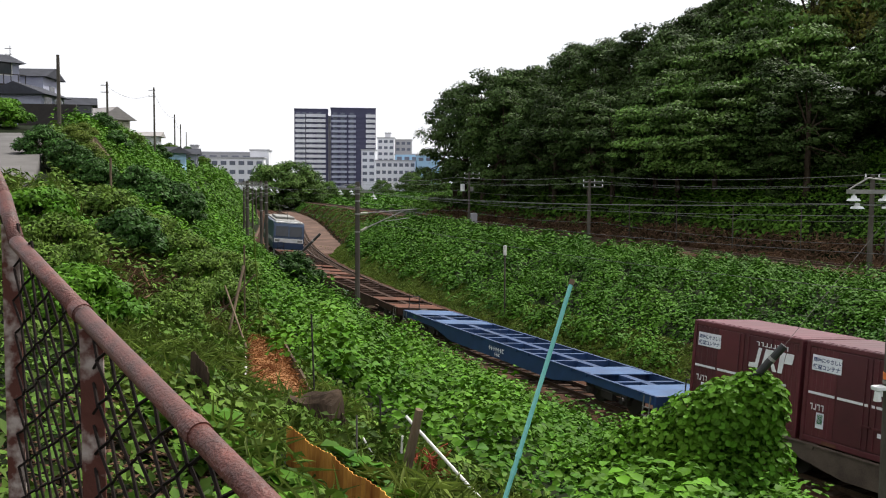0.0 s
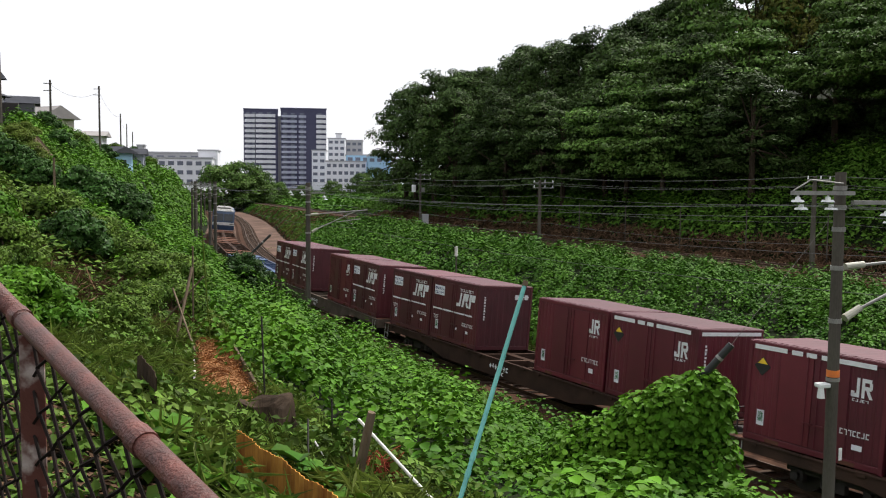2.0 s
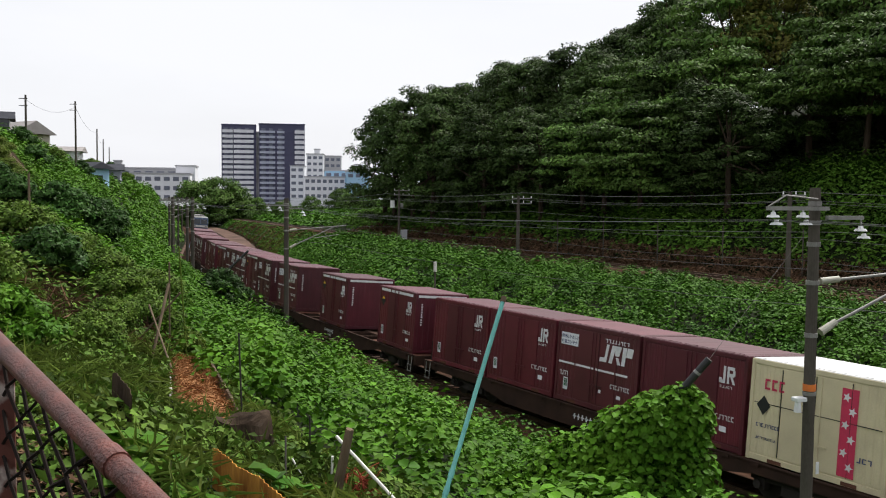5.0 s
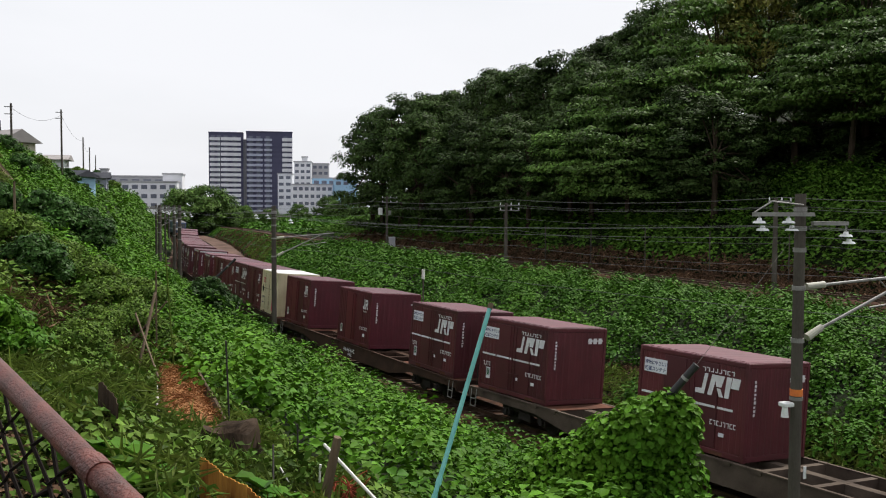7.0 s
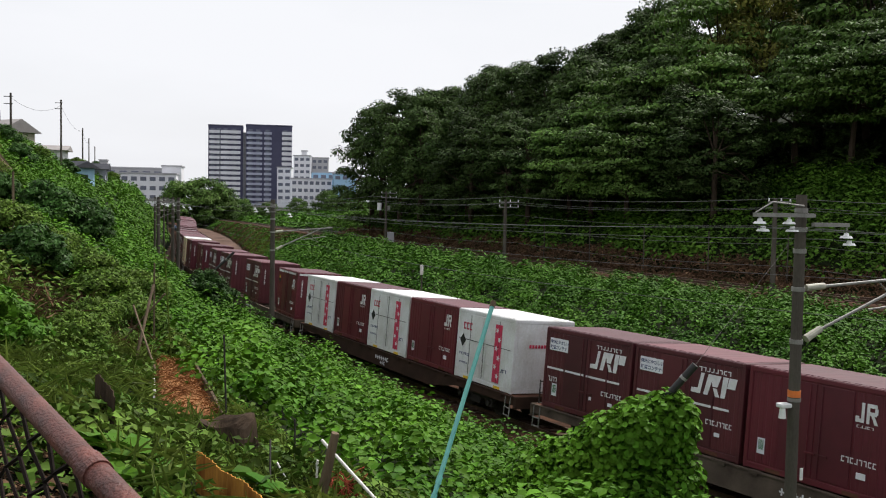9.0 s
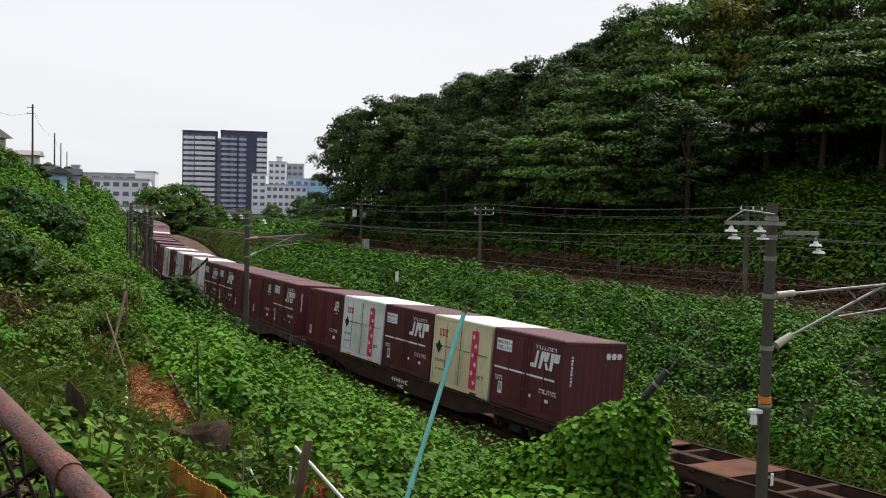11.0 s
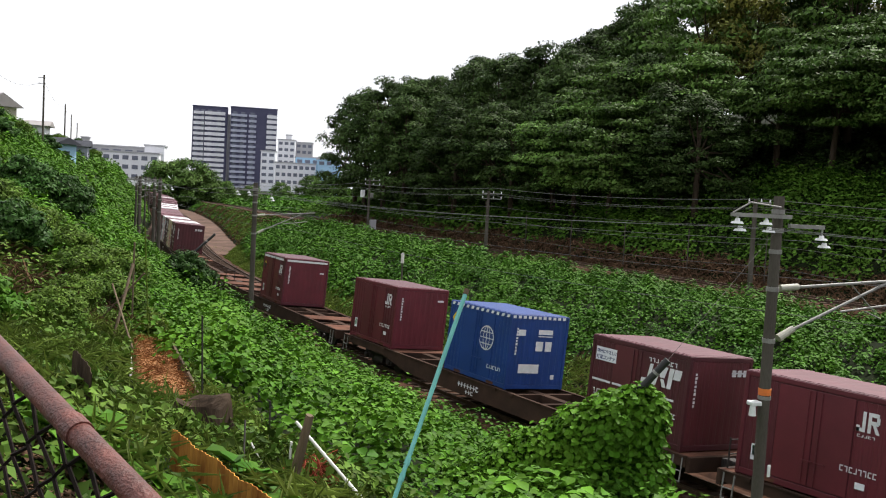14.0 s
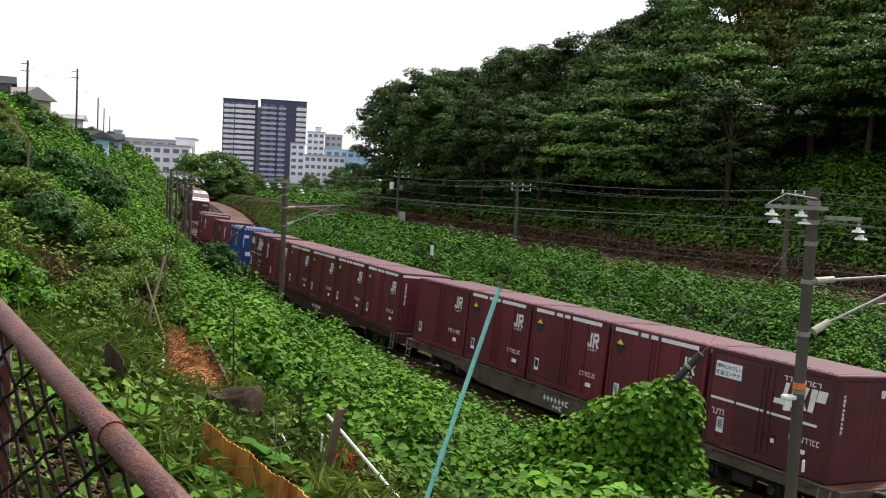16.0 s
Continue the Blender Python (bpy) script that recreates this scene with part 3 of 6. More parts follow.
def sidebars(bm, s, x, z, w, h, n, seed):
    r = random.Random(seed)
    c = w / n
    for i in range(n):
        a = x + i * c
        k = r.randrange(3)
        t = h * 0.2
        if k != 1:
            sidebox(bm, s, a, a + c * .72, z, z + t)
        if k != 2:
            sidebox(bm, s, a, a + c * .72, z + h - t, z + h)
        sidebox(bm, s, a + (c * .5 if k else 0), a + (c * .72 if k else c * .22), z, z + h)
    return bm


def sidetext(bm, s, words, x, z, size):
    """Lettering in the built-in font, laid flat on the long side."""
    cu = bpy.data.curves.new("lettering", "FONT")
    cu.body, cu.size, cu.offset, cu.resolution_u = words, size, 0.004, 4
    ob = new("lettering", cu)
    me = bpy.data.meshes.new_from_object(ob.evaluated_get(bpy.context.evaluated_depsgraph_get()))
    bpy.data.objects.remove(ob)
    turn = Matrix(((-s, 0, 0, -s * x), (0, 0, s, s * (W2 + 0.0115)), (0, 1, 0, z), (0, 0, 0, 1)))
    me.transform(turn)
    bm.from_mesh(me)
    bpy.data.meshes.remove(me)
    return bm


def endbox(bm, e, y0, y1, z0, z1):
    """A thin plate on the end face e."""
    xa, xb = e * (L2 + 0.002), e * (L2 + 0.008)
    return box(bm, min(xa, xb), max(xa, xb), min(y0 * e, y1 * e), max(y0 * e, y1 * e), z0, z1)


def container(kind, paint, roof_mat, label):
    c = empty(kind)
    # shell
    b = B(-L2 + 0.03, L2 - 0.03, -W2 + 0.03, W2 - 0.03, 0.14, HC - 0.04)
    part("body", b, paint, c)
    fr = bmesh.new()
    for sx in (-1, 1):
        for sy in (-1, 1):
            box(fr, sx * L2, sx * (L2 - 0.10), sy * W2, sy * (W2 - 0.10), 0.0, HC - 0.02, 0.012)
    for sy in (-1, 1):
        box(fr, -L2 + 0.1, L2 - 0.1, sy * W2, sy * (W2 - 0.08), 0.02, 0.16, 0.01)
        box(fr, -L2 + 0.1, L2 - 0.1, sy * W2, sy * (W2 - 0.08), HC - 0.13, HC - 0.02, 0.01)
    for sx in (-1, 1):
        box(fr, sx * L2, sx * (L2 - 0.08), -W2 + 0.1, W2 - 0.1, 0.02, 0.16, 0.01)
        box(fr, sx * L2, sx * (L2 - 0.08), -W2 + 0.1, W2 - 0.1, HC - 0.13, HC - 0.02, 0.01)
    part("frame", fr, paint, c)
    rf = B(-L2 + 0.02, L2 - 0.02, -W2 + 0.02, W2 - 0.02, HC - 0.03, HC, bevel=0.012)
    fluted("roof_panel", 2 * L2 - 0.3, 2 * W2 - 0.24, 11, 0.007, 0.01, roof_mat, c, Matrix(((1, 0, 0, -L2 + 0.15), (0, 0, 1, -W2 + 0.12), (0, -1, 0, HC + 0.006), (0, 0, 0, 1))))
    part("roof", rf, roof_mat, c, "ribbed container roof")
    for e in (-1, 1):
        # x of the panel runs along y of the box, flutes outwards
        fluted("end_panel", 2 * W2 - 0.2, HC - 0.33, 9, 0.014, 0.01, paint, c, Matrix(((0, -e, 0, e * (L2 - 0.024)), (1, 0, 0, -W2 + 0.1), (0, 0, 1, 0.18), (0, 0, 0, 1))))
    for s in (-1, 1):
        for x0, x1 in ((-0.92, -0.015), (0.015, 0.92)):
            d = B(x0, x1, min(s * (W2 - 0.03), s * (W2 - 0.004)), max(s * (W2 - 0.03), s * (W2 - 0.004)), 0.19, HC - 0.16, bevel=0.008)
            door = part("door", d, paint, c)
            lk = bmesh.new()
            xr = x1 - 0.14 if x0 < 0 else x0 + 0.14
            tube(lk, (xr, s * (W2 + 0.012), 0.2), (xr, s * (W2 + 0.012), HC - 0.18), 0.014, sides=6)
            box(lk, xr - 0.22, xr + 0.05, min(s * W2, s * (W2 + 0.03)), max(s * W2, s * (W2 + 0.03)), 0.72, 0.76)
            part("lock_rod", lk, paint, door)
        for x0, x1 in ((-L2 + 0.1, -0.94), (0.94, L2 - 0.1)):
            fluted("side_panel", x1 - x0, HC - 0.35, 4, 0.014, 0.01, paint, c, Matrix(((1, 0, 0, x0), (0, -s, 0, s * (W2 - 0.024)), (0, 0, 1, 0.19), (0, 0, 0, 1))))
        for x in (-1.0, 1.0):
            ya, yb = s * (W2 - 0.02), s * (W2 + 0.006)
            part("fork_pocket", B(x - 0.2, x + 0.2, min(ya, yb), max(ya, yb), 0.03, 0.12), M_YELLOW if kind == "white_container" else M_WDECKR, c)
    marks = {}

    face = [0]

    def mk(name, mat, lab):
        key = (name, face[0], len(marks) if not lab else 0)
        if key not in marks:
            marks[key] = (bmesh.new(), mat, lab)
        return marks[key][0]

    for s in (-1, 1):
        face[0] = s
        if kind == "brown_container":
            logo_wide(mk("wide_logo", M_MARK, "slanted white company mark"), s, 0.20, 1.52, 1.36, 0.54)
            sidebars(mk("small_lettering", M_MARK, "small white lettering bars"), s, 0.42, 2.11, 1.05, 0.11, 8, 12)
            sidebox(mk("slogan_plate", M_PALE, "pale slogan plate with blue lettering"), s, -1.65, -0.82, 1.80, 2.18)
            ink = mk("slogan_lettering", M_INK, "dark blue slogan lettering")
            sidetext(ink, s, "環境にやさしい", -1.62, 2.02, 0.118)
            sidetext(ink, s, "鉄道コンテナ", -1.62, 1.85, 0.128)
            st = mk("white_band", M_MARK, "white band across the side")
            for x0, x1 in ((-1.70, -0.95), (-0.88, -0.05), (0.05, 0.88), (0.95, 1.45)):
                sidebox(st, s, x0, x1, 1.21, 1.27)
            sidebars(mk("number_bars", M_MARK, "white number bars"), s, 0.75, 0.78, 0.85, 0.13, 8, 4)
            sidebars(mk("number_bars", M_MARK, ""), s, -1.62, 0.83, 0.42, 0.15, 4, 9)
            sidebox(mk("tag_plate", M_PALE, "small pale tag"), s, -1.42, -1.20, 0.40, 0.78)
            sidebox(mk("tag_mark", M_GREEN, "green emblem"), s, -1.39, -1.23, 0.50, 0.74)
            sidebox(mk("tag_plate", M_PALE, ""), s, 1.05, 1.22, 0.52, 0.62)
            sidebox(mk("tag_plate", M_PALE, ""), s, 0.25, 0.35, 0.56, 0.66)
        elif kind == "maroon_container":
            logo_small(mk("small_logo", M_MARK, "white two-letter company mark"), s, 0.98, 1.70, 0.44)
            sidebars(mk("number_bars", M_MARK, "white number bars"), s, 1.02, 1.58, 0.42, 0.06, 5, 3)
            sidebars(mk("number_bars", M_MARK, ""), s, 0.72, 0.76, 0.85, 0.13, 8, 4)
            sidebox(mk("tag_plate", M_PALE, "small pale tag"), s, 1.10, 1.32, 0.46, 0.60)
            sidebox(mk("tag_plate", M_PALE, ""), s, -1.48, -1.27, 0.42, 0.80)
            sidebox(mk("tag_mark", M_GREEN, "green emblem"), s, -1.45, -1.30, 0.52, 0.76)
        elif kind == "striped_container":
            logo_small(mk("small_logo", M_MARK, "white two-letter company mark"), s, 0.98, 1.62, 0.44)
            sidebars(mk("number_bars", M_MARK, "white number bars"), s, 1.02, 1.52, 0.42, 0.06, 5, 3)
            sidebars(mk("number_bars", M_MARK, ""), s, 0.78, 0.72, 0.75, 0.13, 7, 8)
            for x0, x1 in ((-1.68, -0.75), (-0.62, -0.32), (-0.22, 0.05), (0.18, 1.55)):
                sidebox(mk("top_stripe", M_MARK, "white stripe along the top edge"), s, x0, x1, 2.30, 2.41)
            sidepoly(mk("diamond_black", M_BLACK, "black half of a hazard diamond"), s, [(-1.42, 2.12), (-1.66, 1.88), (-1.42, 1.64), (-1.18, 1.88)])
            sidepoly(mk("diamond_yellow", M_YELLOW, "yellow half of a hazard diamond"), s, [(-1.42, 2.09), (-1.57, 1.94), (-1.27, 1.94)], 0.010)
            sidebox(mk("tag_plate", M_PALE, "small pale tag"), s, -1.48, -1.27, 0.42, 0.80)
            sidebox(mk("tag_mark", M_GREEN, "green emblem"), s, -1.45, -1.30, 0.52, 0.76)
            sidebox(mk("tag_plate", M_PALE, ""), s, 1.10, 1.35, 0.42, 0.54)
        elif kind in ("white_container", "cream_container"):
            sidebox(mk("red_panel", M_RED, "red flower-patterned panel"), s, 0.68, 1.10, 0.22, 2.20)
            fl = mk("flower_mark", M_MARK, "white flower marks")
            for i in range(6):
                cx, cz = 0.89 + 0.08 * (-1) ** i, 0.45 + i * 0.31
                pts = []
                for q in range(10):
                    rr = 0.11 if q % 2 == 0 else 0.05
                    pts.append((cx + rr * math.cos(q * math.pi / 5), cz + rr * math.sin(q * math.pi / 5)))
                sidepoly(fl, s, pts, 0.010)
            sidebars(mk("red_logo", M_RED, "red company mark"), s, -1.42, 1.78, 0.62, 0.26, 3, 2)
            sidepoly(mk("diamond_black", M_BLACK, "black hazard diamond"), s, [(-1.42, 1.62), (-1.62, 1.38), (-1.42, 1.14), (-1.22, 1.38)])
            ln = mk("door_seam", M_BLACK, "dark door seams")
            for x in (-0.93, 0.0, 0.93):
                sidebox(ln, s, x - 0.012, x + 0.012, 0.2, 2.32)
            sidebox(ln, s, -1.7, 1.7, 1.42, 1.44)
            sidebars(mk("text_bars", M_INK, "dark lettering bars"), s, -1.6, 0.85, 0.7, 0.09, 9, 4)
            sidebars(mk("text_bars", M_INK, ""), s, 1.15, 0.62, 0.4, 0.12, 3, 6)
            sidebars(mk("text_bars", M_INK, ""), s, -1.6, 0.55, 0.6, 0.06, 8, 6)
        elif kind == "blue_container":
            g = mk("globe_mark", M_MARK, "white globe outline mark")
            cx, cz, rr = 0.55, 1.50, 0.42
            for w in (1.0, 0.45):
                for q in range(24):
                    a0, a1 = q * math.tau / 24, (q + 1) * math.tau / 24
                    pts = [(cx + w * ro * math.cos(a), cz + ro * math.sin(a)) for ro, a in ((rr, a0), (rr, a1), (rr - 0.035, a1), (rr - 0.035, a0))]
                    sidepoly(g, s, pts)
            for z in (-0.2, 0.0, 0.2):
                hw = math.sqrt(rr * rr - z * z) - 0.03
                sidebox(g, s, cx - hw, cx + hw, cz + z - 0.015, cz + z + 0.015)
            sidebox(g, s, cx - 0.016, cx + 0.016, cz - rr, cz + rr)
            sidebars(mk("text_bars", M_MARK, "white lettering bars"), s, 0.75, 0.52, 0.8, 0.12, 7, 3)
            sidepoly(mk("diamond_yellow", M_YELLOW, "yellow hazard diamond"), s, [(-1.45, 2.12), (-1.66, 1.9), (-1.45, 1.68), (-1.24, 1.9)])
            for i in range(12):
                x = -1.75 + i * 0.3
                sidepoly(mk("edge_stripe", M_MARK, "white dashes along the top edge"), s, [(x, 2.36), (x + 0.14, 2.36), (x + 0.19, 2.46), (x + 0.05, 2.46)])
    for e in (-1, 1):
        face[0] = e * 2
        if kind == "brown_container":
            bm = mk("end_logo", M_MARK, "small white company mark")
            for i in range(3):
                endbox(bm, e, 0.42 + i * 0.22, 0.42 + i * 0.22 + 0.15, 1.98, 2.16)
            endbox(bm, e, 0.40, 1.05, 2.06, 2.10)
        elif kind == "striped_container":
            endbox(mk("end_stripe", M_MARK, "white stripe over the end"), e, -1.12, 1.12, 2.31, 2.41)
            endbox(mk("end_logo", M_MARK, ""), e, 0.75, 0.98, 1.78, 1.84)
        elif kind == "maroon_container":
            endbox(mk("end_logo", M_MARK, "small white company mark"), e, 0.72, 1.02, 1.98, 2.05)
        elif kind == "blue_container":
            bm = mk("end_lettering", M_MARK, "white lettering bars on the end")
            for i in range(11):
                endbox(bm, e, -1.18 + i * 0.21, -1.18 + i * 0.21 + 0.12, 2.37, 2.46)
            for y0, y1, z0, z1 in ((-.05, .55, 1.86, 2.02), (-.05, .55, 1.78, 1.81), (-.12, .18, 1.3, 1.62), (.28, .55, 1.3, 1.62), (-.9, -.6, 1.8, 2.0), (-.75, .1, .55, .85), (.65, .8, .35, .5)):
                endbox(bm, e, y0, y1, z0, z1)
        if kind != "white_container" and kind != "cream_container":
            for i in range(9):
                z = 2.0 - i * 0.105
                endbox(mk("upright_number", M_MARK, "white upright number bars"), e, -0.97, -0.91 + 0.015 * (i % 2), z, z + 0.055 + 0.012 * (i % 3))
        else:
            for i in range(8):
                endbox(mk("end_number", M_RED, "red number bars"), e, -0.6 + i * 0.12, -0.52 + i * 0.12, 1.55, 1.66)
    for (name, _, _), (bm, mat, lab) in marks.items():
        part(name, bm, mat, c, lab)
    tagged(c, label, "freight container", "containers on the train")
    return c


def locomotive():
    w = empty("electric_locomotive")
    bm = bmesh.new()
    prof = [(-9.0, 1.0), (9.0, 1.0), (9.05, 1.5), (9.05, 2.1), (8.72, 3.25), (8.5, 3.5), (-8.5, 3.5), (-8.72, 3.25), (-9.05, 2.1), (-9.05, 1.5)]
    sides = [[bm.verts.new((x, y, z)) for x, z in prof] for y in (-1.42, 1.42)]
    bm.faces.new(sides[0])
    bm.faces.new(sides[1][::-1])
    for i in range(len(prof)):
        j = (i + 1) % len(prof)
        bm.faces.new((sides[0][i], sides[0][j], sides[1][j], sides[1][i]))
    bmesh.ops.recalc_face_normals(bm, faces=bm.faces)
    bmesh.ops.bevel(bm, geom=list(bm.edges), offset=0.06, segments=2, affect="EDGES")
    part("body", bm, M_NAVY, w, "dark blue locomotive body")
    rf = bmesh.new()
    box(rf, -8.2, 8.2, -1.15, 1.15, 3.48, 3.62, 0.05)
    box(rf, -3.5, 3.5, -0.9, 0.9, 3.6, 3.85, 0.06)
    part("roof_equipment", rf, M_STEEL, w, "pale grey roof equipment")
    for s in (-1, 1):
        part("front_band", B(s * 8.95, s * 9.085, -1.36, 1.36, 1.62, 2.0, bevel=0.02), M_WHITE, w, "white band over the front")
        part("roof_front", B(s * 7.6, s * 8.6, -1.3, 1.3, 3.40, 3.56, bevel=0.05), M_WHITE, w)
        for y0, y1 in ((-1.2, -0.06), (0.06, 1.2)):
            g = bmesh.new()
            pts = [(s * 9.075, y0, 2.22), (s * 9.075, y1, 2.22), (s * 8.80, y1, 3.12), (s * 8.80, y0, 3.12)]
            out = [bm2 for bm2 in pts]
            lo = [g.verts.new(p) for p in out]
            hi = [g.verts.new((p[0] - s * 0.1, p[1], p[2])) for p in out]
            g.faces.new(lo)
            g.faces.new(hi[::-1])
            for i in range(4):
                j = (i + 1) % 4
                g.faces.new((lo[i], lo[j], hi[j], hi[i]))
            bmesh.ops.recalc_face_normals(g, faces=g.faces)
            part("windscreen", g, M_GLASS, w, "dark windscreen pane")
        for y in (-1.05, 1.05):
            part("headlight", B(s * 9.06, s * 9.1, y - 0.22, y + 0.22, 1.70, 1.90, bevel=0.02), M_STEEL, w)
        part("skirt", B(s * 8.7, s * 9.0, -1.3, 1.3, 0.35, 0.98, bevel=0.05), M_FARGREY, w, "grey front skirt")
        for sy in (-1, 1):
            part("side_band", B(-8.6, 8.6, sy * 1.40, sy * 1.435, 1.6, 1.95), M_WHITE, w)
        p = bmesh.new()
        x = s * 5.6
        tube(p, (x - 0.6, 0, 3.7), (x + 0.5, 0, 4.4), 0.03, sides=6)
        tube(p, (x + 0.5, 0, 4.4), (x - 0.1, 0, 4.75 if s > 0 else 4.45), 0.025, sides=6)
        box(p, x - 0.25, x + 0.05, -0.85, 0.85, 4.72 if s > 0 else 4.42, 4.77 if s > 0 else 4.47)
        part("pantograph", p, M_DARK, w, "dark single-arm pantograph")
    for x in (-6.2, 0.0, 6.2):
        bogie(w, x, M_DARK)
    return tagged(w, "blue and white electric locomotive pulling the train", "locomotive")


# wagons from the head of the train: paint and the five slots (front first); b brown, m maroon, s striped, w white, c cream, u blue
CONSIST = [
    ("r", "....."), ("r", "....."), ("u", "....."),
    ("g", "bb.mb"), ("r", "bb.ms"), ("r", "sbbsb"), ("r", "b.s.s"), ("r", "mmbmc"), ("r", "m.m.b"), ("g", "b.b.s"),
    ("r", "wmwmw"), ("g", "bbmmb"), ("r", "mwbcb"), ("r", "....."), ("r", "..s.."), ("r", "m.u.b"), ("r", "mssss"), ("g", "msssb"),
]
MOVERS = []


def build_train():
    wagons = {
        "r": wagon("container_wagon", "rusty brown flat container wagon", M_WRUST, M_WDECKR),
        "u": wagon("container_wagon", "blue flat container wagon, empty", M_WBLUE, M_WDECK),
        "g": wagon("container_wagon", "grey weathered flat container wagon", M_WGREY, M_WDECKR),
    }
    boxes = {
        "b": container("brown_container", M_BROWN, M_ROOF, "brown freight container with slanted white mark and slogan plate"),
        "m": container("maroon_container", M_MAROON, M_ROOF, "maroon freight container with white two-letter mark"),
        "s": container("striped_container", M_MAROON, M_ROOF, "maroon freight container with white top stripes and hazard diamond"),
        "w": container("white_container", M_WHITE, M_WHITE, "white freight container with a red flower panel"),
        "c": container("cream_container", M_CREAM, M_WHITE, "cream freight container with a red flower panel"),
        "u": container("blue_container", M_BLUE, M_BLUE, "blue freight container with white globe mark"),
    }
    used = set()

    def take(stock, key):
        if (id(stock), key) in used:
            return copy_thing(stock[key], Matrix())
        used.add((id(stock), key))
        return stock[key]

    loco = locomotive()
    MOVERS.append((loco, 3 * PITCH + 10.3, Matrix(), 5.0))
    for i, (paint, slots) in enumerate(CONSIST):
        mid = (3 - i) * PITCH - 9.55
        MOVERS.append((take(wagons, paint), mid, Matrix(), 7.1))
        for k, kind in enumerate(slots):
            if kind != ".":
                MOVERS.append((take(boxes, kind), mid, Matrix.Translation(((2 - k) * SLOT, 0, 1.012)), 7.1))


build_train()


def motions():
    for ob, mid, local, half in MOVERS:
        walk(ob, [(t, train_pose(run(t) + mid, half) @ local) for t in TIMES])


# ---- creeper carpets ----
def ground_at(x, y):
    a, b = uv_of([x], [y])
    return float(ground_z(a, b)[0])


crest = lambda u: np.interp(u, CREST_U, CREST_V)
VINE_EDGE = -15.3


def outside_plot(u, v, r):
    return ~((u > 5.5) & (u < 13.0) & (v < -15.0 + 0.0 * u))


def in_bed(u, v):
    """Inside the straw-covered garden bed."""
    x, y = place(u, v)
    f = (y - 10.4) / 5.6
    return (f > -0.05) & (f < 1.05) & (np.abs(x + 1.89 + 1.24 * f) < 0.42 - 0.14 * f)


def by_edging(u, v):
    """The strip along the rusty edging, kept clear of tall growth."""
    x, y = place(u, v)
    t = np.clip(((x + 1.17) * 1.01 + (y - 6.72) * -1.67) / (1.01 ** 2 + 1.67 ** 2), 0, 1)
    return np.hypot(x + 1.17 - 1.01 * t, y - 6.72 + 1.67 * t) < 0.30


def road_x(y):
    f = np.clip((np.asarray(y) - 24.0) / 32.0, 0, 1)
    return -12.6 - f * 12.6 - 1.2 * f * f


def off_road(u, v):
    x, y = place(u, v)
    return (np.abs(x - road_x(y)) > 2.1) | (y < 26)


carpet("creeper_cover", -6, 22, lambda u: 0 * u - 2.75, lambda u: 0 * u + VINE_EDGE, 84000, 0.112, M_VINE, 0.13,
       "dense bright green creeper leaves covering the slope", "creeper", 6, 11, 0.80, 0.46, 1.9, clump=0.38, per=46)
carpet("creeper_cover", 22, 48, lambda u: 0 * u - 2.75, lambda u: np.maximum(crest(u) + 1.5, VINE_EDGE), 66000, 0.150, M_VINE, 0.14,
       "dense bright green creeper leaves covering the slope", "creeper", 4, 12, 0.80, 0.50, 2.0, clump=0.48, per=46)
carpet("creeper_cover", 48, 95, lambda u: 0 * u - 3.0, lambda u: crest(u) - 1, 44000, 0.25, M_VINE, 0.3,
       "dense bright green creeper leaves covering the bank", "creeper", 4, 13, 0.72, 0.45, 3.0, clump=0.6, per=28)
carpet("creeper_cover", 95, 270, lambda u: 0 * u - 3.4, lambda u: crest(u) - 3, 30000, 0.48, M_VINE, 0.2,
       "green creeper leaves over the far bank", "creeper", 4, 21, 0.72, 0.5, 4.0, clump=0.7, per=14)
carpet("bank_creeper", -6, 50, lambda u: 0 * u + 5.8, lambda u: upper_v(u) - 2.5, 140000, 0.180, M_VINE2, 0.08,
       "green creeper leaves covering the bank below the upper line", "creeper", 4, 14, 0.84, 0.50, 1.7, clump=0.55, per=60, keep=lambda u, v, r: np.hypot((u - 24.5) / 2.2, (v - 7.2) / 1.3) > r.uniform(0.6, 1.2, len(u)))
carpet("dry_growth", 22, 27, lambda u: 0 * u + 5.6, lambda u: 0 * u + 8.6, 2600, 0.12, M_DRY, 0.05,
       "bare brown soil and dry stalks on the bank", "dry stalks", 4, 31, 0.5, 0.05, 1.0, long=2.0, wide=0.4, lift=0.05)
carpet("bank_creeper", 50, 100, lambda u: np.interp(u, [86, 100], [6.5, 8.8]), lambda u: upper_v(u) - 2.5, 56000, 0.27, M_VINE2, 0.12,
       "green creeper leaves covering the bank below the upper line", "creeper", 4, 15, 0.84, 0.55, 2.0, clump=0.68, per=50)
carpet("bank_creeper", 100, 230, lambda u: 0 * u + 8.6, lambda u: upper_v(u) - 2.7, 9000, 0.40, M_VINE2, 0.2,
       "green creeper and grass on the far bank", "creeper", 4, 22, 0.72, 0.35, 2.6)
carpet("bank_grass", -4, 104, lambda u: 0 * u + 4.9, lambda u: 0 * u + 7.8, 34000, 0.19, M_GRASS, 0.12,
       "light green grass along the foot of the bank", "grass", 4, 16, 0.3, 0.1, 1.2, long=2.4, wide=0.45)
carpet("bank_grass", 60, 160, lambda u: np.interp(u, [86, 104], [7.5, 8.8]), lambda u: 0 * u + 11.5, 9000, 0.30, M_GRASS, 0.12,
       "light green grass along the far bank", "grass", 4, 23, 0.3, 0.1, 1.2, long=2.0, wide=0.5)
